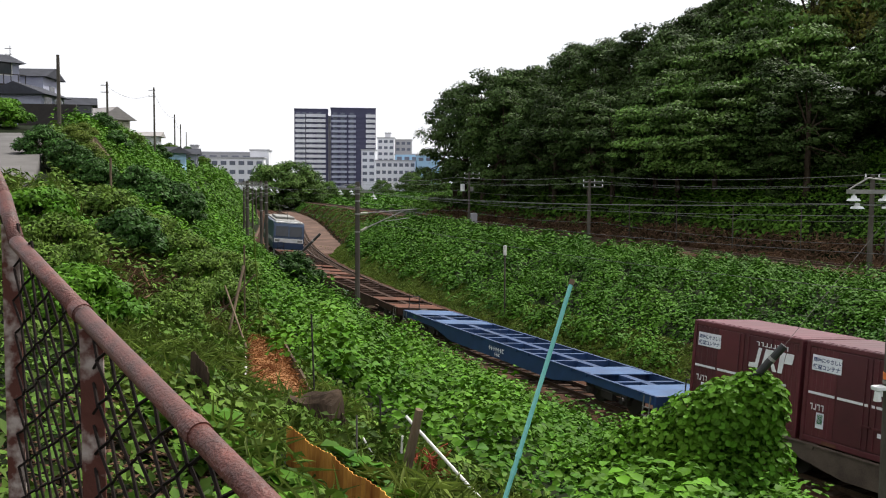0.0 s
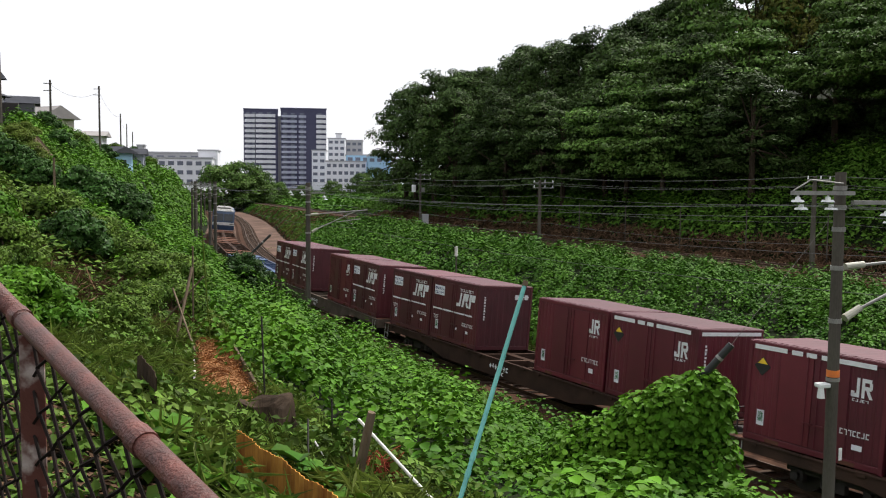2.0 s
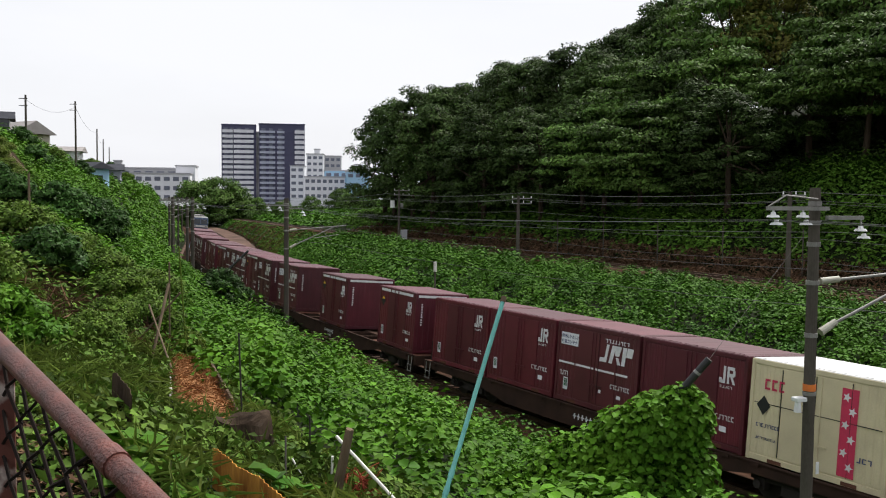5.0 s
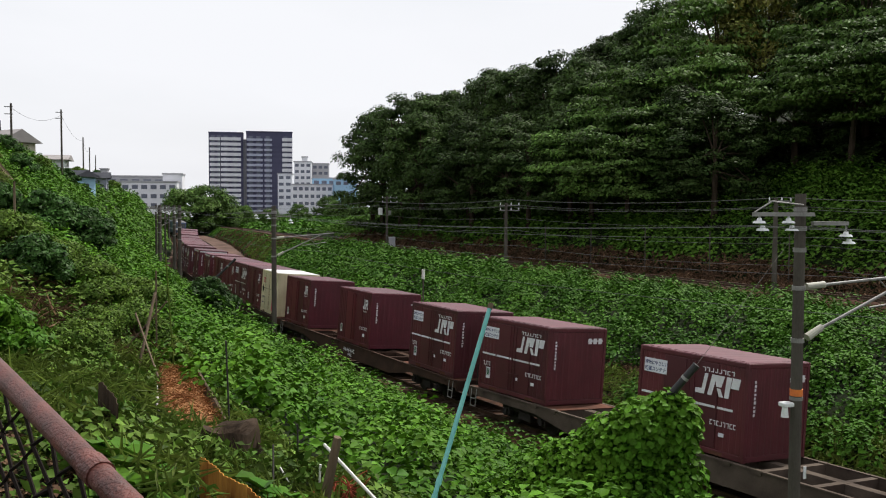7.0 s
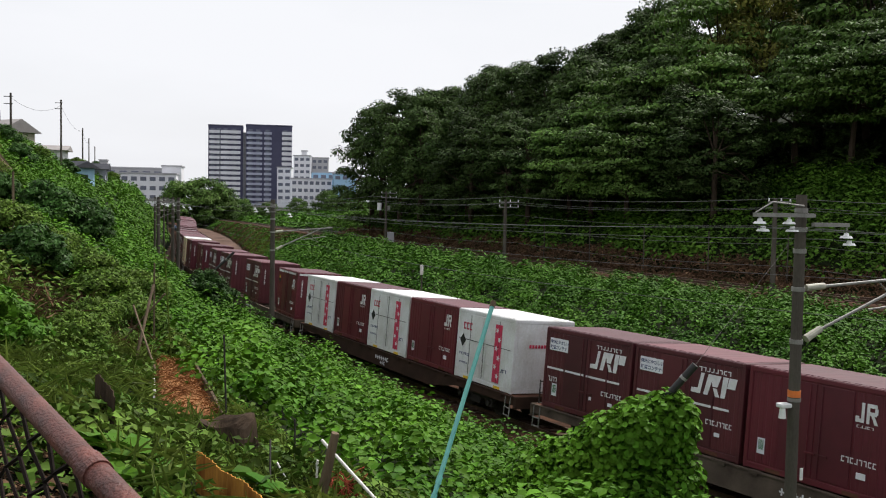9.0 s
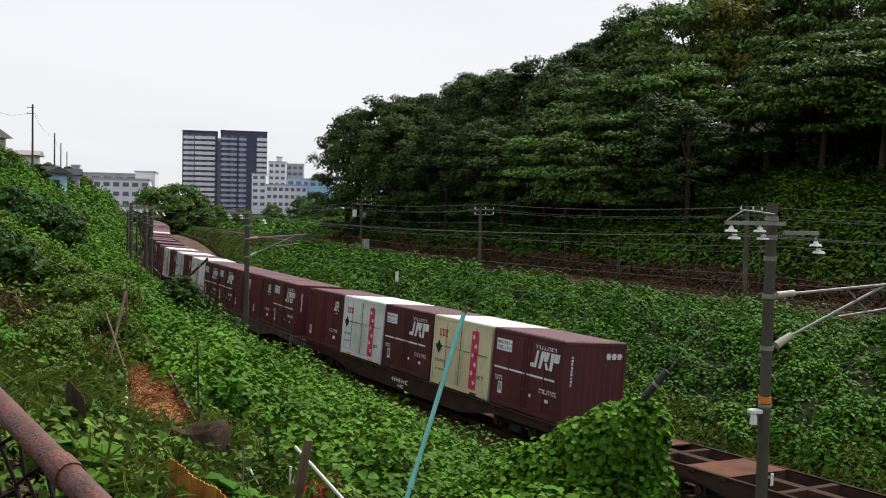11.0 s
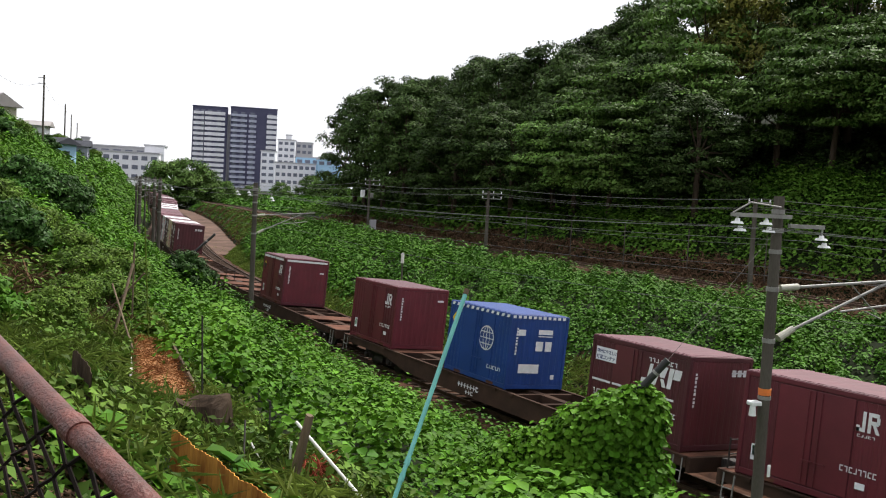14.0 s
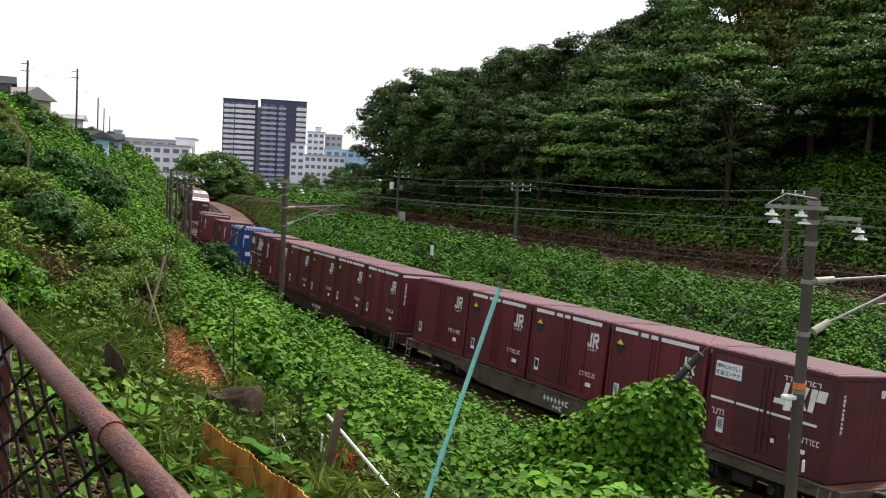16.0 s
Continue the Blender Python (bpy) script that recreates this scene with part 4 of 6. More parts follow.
carpet("hill_creeper", -10, 70, lambda u: upper_v(u) + 5.2, lambda u: upper_v(u) + 18, 80000, 0.30, M_HILL, 0.5,
       "creeper and shrubs on the hillside behind the upper line", "shrubs", 4, 17, 0.6, 0.7, 4.0, clump=0.85, per=36)
carpet("hill_creeper", 70, 150, lambda u: upper_v(u) + 5.0, lambda u: upper_v(u) + 14, 44000, 0.36, M_HILL, 0.6,
       "creeper and shrubs on the hillside behind the upper line", "shrubs", 4, 24, 0.6, 0.8, 4.0, clump=1.0, per=36)
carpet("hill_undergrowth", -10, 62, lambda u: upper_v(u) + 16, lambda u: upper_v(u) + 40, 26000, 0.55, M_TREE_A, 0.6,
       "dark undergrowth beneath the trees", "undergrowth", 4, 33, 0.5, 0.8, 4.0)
carpet("dry_growth", -10, 125, lambda u: upper_v(u) + 2.0, lambda u: upper_v(u) + 5.6, 26000, 0.28, M_DRY, 0.35,
       "dry brown weeds beside the upper line", "weeds", 4, 18, 0.2, 0.35, 2.0, long=1.8, wide=0.4, lift=0.25)
carpet("dry_growth", -10, 125, lambda u: upper_v(u) - 2.9, lambda u: upper_v(u) - 1.9, 3500, 0.22, M_DRY, 0.15,
       "dry brown weeds beside the upper line", "weeds", 4, 25, 0.2, 0.1, 2.0, long=1.8, wide=0.4)
carpet("hill_creeper", 150, 340, lambda u: upper_v(u) + 3.0, lambda u: upper_v(u) + 55, 26000, 0.9, M_VINE2, 0.6,
       "green shrubs on the far slope", "shrubs", 4, 19, 0.5, 1.0, 6.0)
carpet("weed_cover", 13, 48, lambda u: np.maximum(crest(u) + 3.0, VINE_EDGE + 0.4), lambda u: crest(u) - 10, 42000, 0.17, M_BUSH, 0.22,
       "tangled weeds on the upper slope", "weeds", 4, 20, 0.45, 0.3, 2.6, clump=0.32, per=14, keep=lambda u, v, r: off_road(u, v))
carpet("weed_cover", 1.0, 13, lambda u: 0 * u - 15.2, lambda u: 0 * u - 26, 34000, 0.088, M_BUSH, 0.16,
       "tangled weeds around the garden plot", "weeds", 4, 26, 0.4, 0.22, 1.2, keep=lambda u, v, r: ~in_bed(u, v) & ~by_edging(u, v) & ((v > -18.3) | (u > 3.5)))
carpet("long_grass", 1.5, 14, lambda u: 0 * u - 15.6, lambda u: 0 * u - 18.6, 7000, 0.12, M_GRASS, 0.10,
       "long pale green grass blades on the slope", "grass", 4, 27, 0.0, 0.15, 1.2, long=3.2, wide=0.22, lift=0.15,
       keep=lambda u, v, r: ~in_bed(u, v) & ~by_edging(u, v) & ((v > -18.3) | (u > 3.5)))
carpet("broad_leaves", 0.8, 3.6, lambda u: 0 * u - 16.9, lambda u: 0 * u - 18.6, 520, 0.20, M_VINE, 0.10,
       "broad green vegetable leaves below the fence", "vegetable plants", 6, 28, 0.8, 0.10, 1.0, lift=0.16, keep=lambda u, v, r: ~by_edging(u, v))
carpet("leaf_litter", -2.0, 4.5, lambda u: 0 * u - 17.9, lambda u: 0 * u - 20.5, 9000, 0.06, M_DRY, 0.03,
       "brown dead leaves and litter behind the fence", "leaf litter", 4, 29, 0.7, 0.04, 1.0, lift=0.03)
carpet("weed_cover", -1.0, 3.5, lambda u: 0 * u - 18.2, lambda u: 0 * u - 20.0, 1500, 0.10, M_BUSH, 0.12,
       "sparse weeds behind the fence", "weeds", 4, 30, 0.4, 0.1, 1.0, lift=0.1, keep=lambda u, v, r: np.hypot(*place(u, v)) > 1.2)

carpet("dry_growth", 96, 215, lambda u: 0 * u + 8.2, lambda u: upper_v(u) - 2.0, 12000, 0.36, M_DRY, 0.12,
       "dry brown weeds on the bank where the lines draw together", "weeds", 4, 34, 0.4, 0.25, 2.4, long=1.6, wide=0.5)
carpet("dry_growth", 10, 24, lambda u: 0 * u - 15.0, lambda u: 0 * u - 17.4, 900, 0.15, M_DRY, 0.2,
       "dry brown stalks among the weeds", "stalks", 4, 35, 0.0, 0.2, 1.4, long=3.0, wide=0.14, lift=0.3, keep=lambda u, v, r: ~in_bed(u, v))
carpet("long_grass", 12, 26, lambda u: 0 * u - 17.0, lambda u: 0 * u - 23.0, 6500, 0.20, M_GRASS, 0.14,
       "long yellow-green grass on the upper slope", "grass", 4, 36, 0.0, 0.2, 1.6, long=3.0, wide=0.2, lift=0.3, keep=lambda u, v, r: off_road(u, v))


# ---- trees and shrubs ----
def tree(name, label, height, radius, mat, leaf, clumps, per, seed, trunk=True, flat=0.6, low=0.25, category="tree", size=(0.22, 0.40)):
    r = np.random.default_rng(seed)
    root = empty(name)
    pts = []
    for i in range(clumps):
        a, k = r.uniform(0, 6.283), low + (1 - low) * r.uniform(0, 1) ** 0.8
        q = (k - low) / (1 - low)
        prof = math.sqrt(max(0.03, 1 - abs(2 * q ** 0.8 - 0.75) ** 2.4 / 1.6))
        rad = radius * prof * math.sqrt(r.uniform(0.25, 1.0))
        pts.append((rad * math.cos(a), rad * math.sin(a), height * k * r.uniform(0.95, 1.03)))
    pts = np.array(pts)
    if trunk:
        bm = bmesh.new()
        bend = Vector((r.uniform(-.4, .4), r.uniform(-.4, .4), height * 0.4))
        tube(bm, (0, 0, -1.2), bend, height * 0.026, height * 0.018, 8)
        tube(bm, bend, (bend.x * 0.5, bend.y * 0.4, height * 0.8), height * 0.018, height * 0.006, 7)
        for p in pts[::max(1, clumps // 12)]:
            s = bend.lerp(Vector((0, 0, height * 0.75)), r.uniform(0, 0.7))
            tube(bm, s, Vector(p), height * 0.009, height * 0.003, 5)
        part("trunk", bm, M_BARK, root, "dark trunk with limbs")
    c, n = [], []
    for p in pts:
        w = radius * r.uniform(*size)
        q = r.normal(size=(per, 3))
        q /= np.linalg.norm(q, axis=1, keepdims=True)
        q[:, 2] = np.where(q[:, 2] < -0.35, -q[:, 2], q[:, 2])
        shell = q * (w * r.uniform(0.5, 1.1, (per, 1)))
        shell[:, 2] *= flat
        c.append(p + shell)
        n.append(q + np.array([0, 0, 0.45]) + r.normal(size=q.shape) * 0.4)
    c, n = np.concatenate(c), np.concatenate(n)
    me = leaf_mesh("crown", c, n, leaf * r.uniform(0.6, 1.35, len(c)), mat, 3, seed, long=1.3)
    cr = new("crown", me)
    cr.parent = root
    return tagged(root, label, category)


TREE_TALL = (11, 10, 10.5, 12.5, 10.5)
TREES = [
    tree("broadleaf_tree", "dark green broadleaf tree on the hillside", 11, 4.2, M_TREE_A, 0.22, 74, 215, 31, low=0.12, size=(0.20, 0.36)),
    tree("broadleaf_tree", "mid-green broadleaf tree with layered boughs", 10, 5.2, M_TREE_B, 0.22, 66, 230, 32, flat=0.24, size=(0.22, 0.42)),
    tree("broadleaf_tree", "olive green tree with yellowing leaves", 10.5, 4.2, M_TREE_C, 0.22, 66, 200, 33, size=(0.18, 0.34)),
    tree("broadleaf_tree", "tall dark tree with a ragged crown", 12.5, 4.0, M_TREE_A, 0.22, 78, 205, 34, low=0.04, size=(0.18, 0.36)),
    tree("broadleaf_tree", "spreading tree with light green layered boughs", 10.5, 6.2, M_TREE_B, 0.23, 70, 230, 35, flat=0.20, low=0.35, size=(0.22, 0.42)),
]
PLACED = set()


def set_tree(k, u, v, tall, turn):
    m = Matrix.Translation(world_point(u, v, -0.3)) @ Matrix.Rotation(turn, 4, "Z")
    t = TREES[k]
    if k in PLACED:
        t = copy_thing(t, m)
    else:
        PLACED.add(k)
        t.matrix_basis = m
    high = tall / TREE_TALL[k]
    wide = 1.05 * high ** 0.5
    t.scale = (wide, wide, high)
    return tagged(t, group="trees on the hillside")


def forest_edge(u):
    return float(np.interp(u, [-10, 40, 70, 110, 150], [12.5, 11.5, 8.5, 6.5, 6.0]))


# rows of trees up the hill: offset from the edge, spacing, start and end along the line, and heights there
ROWS = (
    (0.0, 5.0, 47, 119, (46, 70, 86, 94, 102, 110, 118), (9.5, 10.5, 12, 13.5, 15.5, 17.2, 17.2)),
    (6.5, 5.6, -8, 118, (-10, 46, 70, 78, 86, 94, 118), (9.5, 11, 12.8, 13.6, 14.8, 14.4, 14.6)),
    (14.0, 6.3, -6, 113, (-10, 20, 46, 62, 78, 86, 94, 102), (11.5, 12, 14.8, 16.6, 15.6, 13.6, 13.0, 14.4)),
    (25.0, 8.0, -4, 104, (-10, 20, 46, 62, 78, 94, 102), (12, 13, 15, 16.3, 16.3, 15, 13.6)),
)
for row, (w, du, u, last, at, tall) in enumerate(ROWS):
    while u < last:
        k = random.choice((0, 1, 1, 3)) if u < 66 else random.choice((0, 3, 3))
        if 46 < u < 70 and row in (2, 3) and random.random() < 0.6:
            k = 2
        if row == 1 and u < 46:
            k = 4
        if row == 2 and u < 40 and random.random() < 0.6:
            k = 4
        set_tree(k, u + random.uniform(-1.2, 1.2), float(upper_v(u)) + forest_edge(u) + w + random.uniform(-1.6, 1.6), float(np.interp(u, at, tall)) * random.uniform(0.92, 1.02), random.uniform(0, 6.28))
        u += du

FAR_TREE = tree("far_tree", "rounded dark green tree in the distance", 8.5, 5.6, M_TREE_B, 0.36, 60, 150, 36, low=0.0, flat=0.8, size=(0.18, 0.34))
first = True
for x, y, s in ((-51, 250, 0.9), (-46, 244, 1.5), (-41, 246, 1.5), (-37, 250, 1.1), (-33, 262, 0.75), (-26, 268, 0.6), (-45, 300, 0.8), (-20, 300, 0.7), (-8, 310, 0.8), (-2, 260, 0.8), (-11, 330, 1.0), (-70, 262, 0.8), (-80, 250, 0.7)):
    m = Matrix.Translation((x, y, ground_at(x, y) - 0.6)) @ Matrix.Rotation(x * 1.7, 4, "Z")
    t = FAR_TREE if first else copy_thing(FAR_TREE, m)
    t.matrix_basis = m
    t.scale = (s, s, s * 0.95)
    tagged(t, group="far trees")
    first = False

SHRUBS = [
    tree("shrub", "dense green shrub on the slope", 2.2, 1.5, M_BUSH, 0.11, 46, 190, 41, low=0.05, size=(0.25, 0.42), category="shrub"),
    tree("shrub", "dark green shrub on the slope", 2.6, 1.6, M_SHRUBD, 0.15, 46, 180, 42, low=0.05, size=(0.25, 0.42), category="shrub"),
    tree("shrub", "bright yellow-green shrub on the slope", 2.0, 1.6, M_GRASS, 0.12, 40, 170, 43, low=0.05, size=(0.25, 0.42), category="shrub"),
    tree("shrub", "leafy creeper mound over a shrub", 2.2, 1.8, M_VINE, 0.16, 40, 180, 44, low=0.05, size=(0.28, 0.45), category="shrub"),
]
SHRUB_SET = set()
for k, x, y, s in ((1, -15.0, 34.2, 0.52), (1, -13.7, 33.6, 0.55), (1, -12.5, 33.0, 0.52), (1, -11.0, 33.2, 0.72), (1, -9.9, 33.8, 0.68), (1, -10.4, 35.5, 0.7), (2, -17.8, 44.0, 0.5), (2, -16.6, 43.0, 0.45), (2, -18.8, 47.5, 0.5), (3, -23.5, 49.0, 0.7), (3, -25.2, 51.0, 0.7), (1, -19.6, 55.0, 0.55), (0, -6.2, 21.5, 0.55), (0, -7.4, 22.6, 0.55), (0, -5.2, 19.0, 0.5), (1, -6.9, 20.0, 0.5), (0, -9.0, 24.5, 0.6), (0, -5.4, 23.0, 0.5),
                   (0, -6.4, 15.0, 0.5), (3, -8.2, 18.5, 0.5), (2, -9.2, 21.0, 0.45), (3, -8.0, 37.0, 0.5), (1, -5.75, 35.2, 0.64), (1, -24.5, 66.0, 0.6),
                   (2, -25.0, 70.0, 0.5), (0, -27.5, 82.0, 0.6), (1, -30.0, 97.0, 0.7), (0, -35.5, 119.0, 0.8), (1, -38.0, 136.0, 0.9), (0, -41.5, 158.0, 1.0), (0, -4.4, 15.6, 0.36), (0, -4.2, 17.2, 0.45), (2, -3.7, 17.4, 0.30), (0, -5.6, 12.4, 0.36), (3, -4.3, 10.6, 0.36), (0, -3.9, 13.0, 0.32)):
    uu, vv = uv_of([x], [y])
    m = Matrix.Translation((x, y, float(ground_z(uu, vv)[0]) - 0.15)) @ Matrix.Rotation(x * 2.3 + y, 4, "Z")
    t = copy_thing(SHRUBS[k], m) if k in SHRUB_SET else SHRUBS[k]
    SHRUB_SET.add(k)
    t.matrix_basis = m
    t.scale = (s, s, s)
    tagged(t, group="shrubs on the slope")


def creeper_mound(name, label, blobs, leaves, size, seed):
    """Creeper hanging over a post: leaves on the outside of a few swollen lumps."""
    r = np.random.default_rng(seed)
    c, n = [], []
    for x, y, z, rx, rz in blobs:
        k = int(leaves * rx)
        q = r.normal(size=(k, 3))
        q /= np.linalg.norm(q, axis=1, keepdims=True)
        c.append(np.array([x, y, z]) + q * np.array([rx, rx, rz]) * r.uniform(0.72, 1.12, (k, 1)))
        n.append(q + np.array([0, 0, 0.6]) + r.normal(size=q.shape) * 0.45)
    c, n = np.concatenate(c), np.concatenate(n)
    ob = new(name, leaf_mesh(name, c, n, size * r.uniform(0.6, 1.25, len(c)), M_VINE, 6, seed))
    return tagged(ob, label, "creeper", kind="stuff")


creeper_mound("creeper_mound", "mound of bright green creeper hanging over a guy wire", [
    (3.98, 11.4, 4.62, 0.38, 0.44), (3.65, 11.45, 4.45, 0.45, 0.50), (3.98, 11.5, 3.7, 0.50, 0.9), (3.30, 11.6, 4.18, 0.50, 0.55), (2.88, 11.75, 3.90, 0.52, 0.52), (2.50, 11.9, 3.66, 0.52, 0.48), (2.12, 12.0, 3.48, 0.55, 0.42),
    (1.70, 12.2, 3.30, 0.6, 0.36), (1.25, 12.4, 3.20, 0.6, 0.28), (3.4, 11.3, 3.2, 0.85, 0.9), (4.05, 11.5, 2.6, 0.50, 0.9), (2.7, 11.3, 3.1, 0.8, 0.7), (2.1, 11.7, 2.9, 0.75, 0.6)], 4300, 0.090, 61)


# ---- poles of the lower line ----
def line_pole(x, y, turn, height, arm, top_arm, thick=0.155, extras=False):
    root = empty("catenary_pole", Matrix.Translation((x, y, -0.4)) @ Matrix.Rotation(turn, 4, "Z"))
    part("pole", tube(bmesh.new(), (0, 0, 0), (0, 0, height), thick, thick * 0.86, 16), M_CONC, root, "weathered concrete pole")
    for z in (height - 0.28, height - 0.62, height - 1.0, height - 1.68, height - 2.62):
        part("steel_band", tube(bmesh.new(), (0, 0, z - 0.04), (0, 0, z + 0.04), thick + 0.006, sides=16), M_STEEL, root)
    if top_arm:
        part("cross_arm", B(-1.12, 0.12, -0.24, -0.16, height - 0.40, height - 0.33), M_STEEL, root, "pale steel cross arm")
        part("cross_arm", B(0.1, 0.85, -0.24, -0.16, height - 0.56, height - 0.49), M_STEEL, root)
        st = bmesh.new()
        tube(st, (-1.1, -0.2, height - 0.33), (-0.75, -0.2, height - 0.14), 0.014, sides=6)
        tube(st, (-0.75, -0.2, height - 0.14), (-0.1, -0.2, height - 0.20), 0.014, sides=6)
        part("arm_stay", st, M_STEEL, root)
        part("hanger", tube(bmesh.new(), (0.82, -0.2, height - 0.5), (0.82, -0.2, height - 0.72), 0.02, sides=6), M_STEEL, root)
        for x0, z0 in ((-1.0, height - 0.50), (-0.40, height - 0.50), (0.82, height - 0.74)):
            i = bmesh.new()
            tube(i, (x0, -0.2, z0 + 0.14), (x0, -0.2, z0), 0.02, sides=6)
            for q in range(2):
                cx, cz = x0 + 0.07 * q, z0 - 0.13 * q
                tube(i, (cx, -0.2, cz - 0.02), (cx, -0.2, cz + 0.02), 0.115, 0.09, 14)
                tube(i, (cx, -0.2, cz + 0.02), (cx, -0.2, cz + 0.07), 0.05, 0.04, 10)
            part("insulator", i, M_PORC, root, "white porcelain disc insulator")
    if arm:
        z0 = height - 1.66
        part("arm_insulator", tube(bmesh.new(), (0.16, 0, z0), (0.55, 0, z0 + 0.03), 0.06, sides=12), M_BEIGE, root, "pale ribbed insulator on the arm")
        part("arm_insulator", tube(bmesh.new(), (0.2, 0, z0 - 0.92), (0.52, 0, z0 - 0.74), 0.075, 0.06, 12), M_BEIGE, root, "pale ribbed insulator on the arm")
        for a, b, r in (((0.5, 0, z0 + 0.02), (3.3, 0, z0 + 0.22), 0.028), ((0.5, 0, z0 - 0.76), (2.6, 0, z0 + 0.14), 0.030), ((1.55, 0, z0 - 0.42), (2.9, 0, z0 - 0.26), 0.020), ((1.75, 0, z0 + 0.1), (2.35, 0, z0 - 0.42), 0.013), ((2.1, 0, z0 - 0.4), (2.5, 0, z0 - 0.55), 0.012)):
            part("bracket_arm", tube(bmesh.new(), a, b, r, sides=8), M_STEEL, root, "steel bracket arm for the overhead wire")
    if extras:
        part("orange_band", tube(bmesh.new(), (0, 0, height - 3.62), (0, 0, height - 3.50), thick + 0.004, sides=16), M_ORANGE, root, "orange reflective band")
        part("steel_band", tube(bmesh.new(), (0, 0, height - 3.70), (0, 0, height - 3.64), thick + 0.008, sides=16), M_STEEL, root)
        hd = bmesh.new()
        box(hd, -0.34, -0.12, -0.12, 0.06, height - 3.80, height - 3.72, 0.02)
        tube(hd, (-0.28, -0.06, height - 3.98), (-0.28, -0.06, height - 3.80), 0.07, 0.05, 10)
        part("telephone_hood", hd, M_PORC, root, "small pale hooded fitting")
        part("number_tag", B(0.06, 0.12, -0.17, -0.155, height - 5.1, height - 4.88), M_MARK, root, "small white tag")
    return tagged(root, "concrete catenary pole beside the lower line", "pole", "catenary poles")


line_pole(7.80, 15.66, radians(12), 8.10, True, True, 0.110, True)
for u, v, arm in ((40.9, -2.5, True), (66, -3.3, False), (75, -2.8, False), (84, -3.5, False), (94, -3.1, False), (103, -3.5, False), (112, -3.2, True), (135, -3.2, False), (165, -3.2, False)):
    x, y = place(u, v)
    line_pole(float(x), float(y), float(np.interp(u, U, HEAD)), 7.8, arm, True, 0.14)


def guy(a, b, top, label):
    root = empty("guy_wire", Matrix.Translation(a))
    a, b, top = Vector(a), Vector(b), Vector(top)
    low = b - (b - a).normalized() * 1.6
    part("guard_tube", tube(bmesh.new(), low - a, b - a, 0.048, sides=12), M_BLACK, root, "dark guard tube")
    part("tube_collar", tube(bmesh.new(), (b - a) * 0.55, (b - a) * 0.62, 0.051, sides=12), M_STEEL, root)
    part("stay_wire", tube(bmesh.new(), b - a, top - a, 0.0028, sides=6), M_DARK, root)
    return tagged(root, label, "guy wire")


guy((3.94, 11.34, 5.02), (4.256, 11.22, 5.45), (7.70, 15.6, 7.0), "guy wire with a dark guard tube rising out of creeper")
guy((-5.48, 35.58, 4.70), (-4.79, 35.68, 5.38), (-4.5, 47.3, 6.9), "guy wire with a dark guard tube rising out of a shrub")


def upper_pole(u, v, height, arms, extra):
    p = world_point(u, v, 0)
    h = float(np.interp(u, U, HEAD))
    root = empty("utility_pole", Matrix.Translation((p.x, p.y, p.z - 0.2)) @ Matrix.Rotation(h, 4, "Z"))
    part("pole", tube(bmesh.new(), (0, 0, 0), (0, 0, height), 0.15, 0.11, 12), M_CONC, root)
    for z in arms:
        part("cross_arm", B(-0.55, 1.2, -0.04, 0.04, z - 0.04, z + 0.04), M_STEEL, root)
        for x in (-0.5, 0.45, 1.15):
            part("pin_insulator", tube(bmesh.new(), (x, 0, z + 0.04), (x, 0, z + 0.2), 0.045, 0.03, 8), M_PORC, root)
    if extra:
        part("transformer", tube(bmesh.new(), (-0.75, 0.0, height - 2.1), (-0.75, 0.0, height - 1.3), 0.24, sides=14), M_PORC, root, "pale grey can transformer")
        part("equipment_box", B(0.22, 0.9, -0.3, 0.2, 0.55, 1.75, bevel=0.03), M_FARGREY, root, "grey equipment cabinet on the pole")
        part("small_box", B(0.15, 0.45, -0.2, 0.1, height - 2.1, height - 1.6, bevel=0.02), M_STEEL, root)
    return tagged(root, "grey concrete pole beside the upper line", "pole", "upper line poles")


upper_pole(28.75, 21.2, 5.7, (5.55,), False)
upper_pole(57.5, 20.6, 5.5, (5.3, 4.9), False)
upper_pole(91.0, 20.9, 6.3, (6.1, 5.6), True)


# ---- wires ----
def wire(name, pts, sag, r, mat, label):
    """One continuous thin wire, sagging from support to support."""
    line = []
    for a, b in zip(pts, pts[1:]):
        a, b = Vector(a), Vector(b)
        for i in range(12):
            f = i / 12
            line.append(a.lerp(b, f) - Vector((0, 0, sag * 4 * f * (1 - f))))
    line.append(Vector(pts[-1]))
    vs, fs = [], []
    for i, p in enumerate(line):
        d = (line[min(i + 1, len(line) - 1)] - line[max(i - 1, 0)]).normalized()
        side = d.cross(Vector((0, 0, 1))).normalized()
        up = side.cross(d)
        vs += [tuple(p + side * r), tuple(p + up * r), tuple(p - side * r), tuple(p - up * r)]
    for i in range(len(line) - 1):
        for j in range(4):
            q = (j + 1) % 4
            fs.append((i * 4 + j, i * 4 + q, i * 4 + 4 + q, i * 4 + 4 + j))
    return tagged(sheet(name, vs, fs, mat), label, "wire")


for dv, z, r in ((0.0, 5.55, 0.022), (0.6, 5.1, 0.014), (-0.5, 5.0, 0.014), (0.3, 4.1, 0.014), (0.6, 3.1, 0.014), (0.5, 1.9, 0.016)):
    us = (-20, 5, 28.75, 57.5, 91, 125, 160)
    wire("overhead_wire", [world_point(u, float(upper_v(u)) - 1.6 + dv) + Vector((0, 0, z)) for u in us], 0.3, r * 0.7, M_WIRE, "thin pale wire along the upper line")
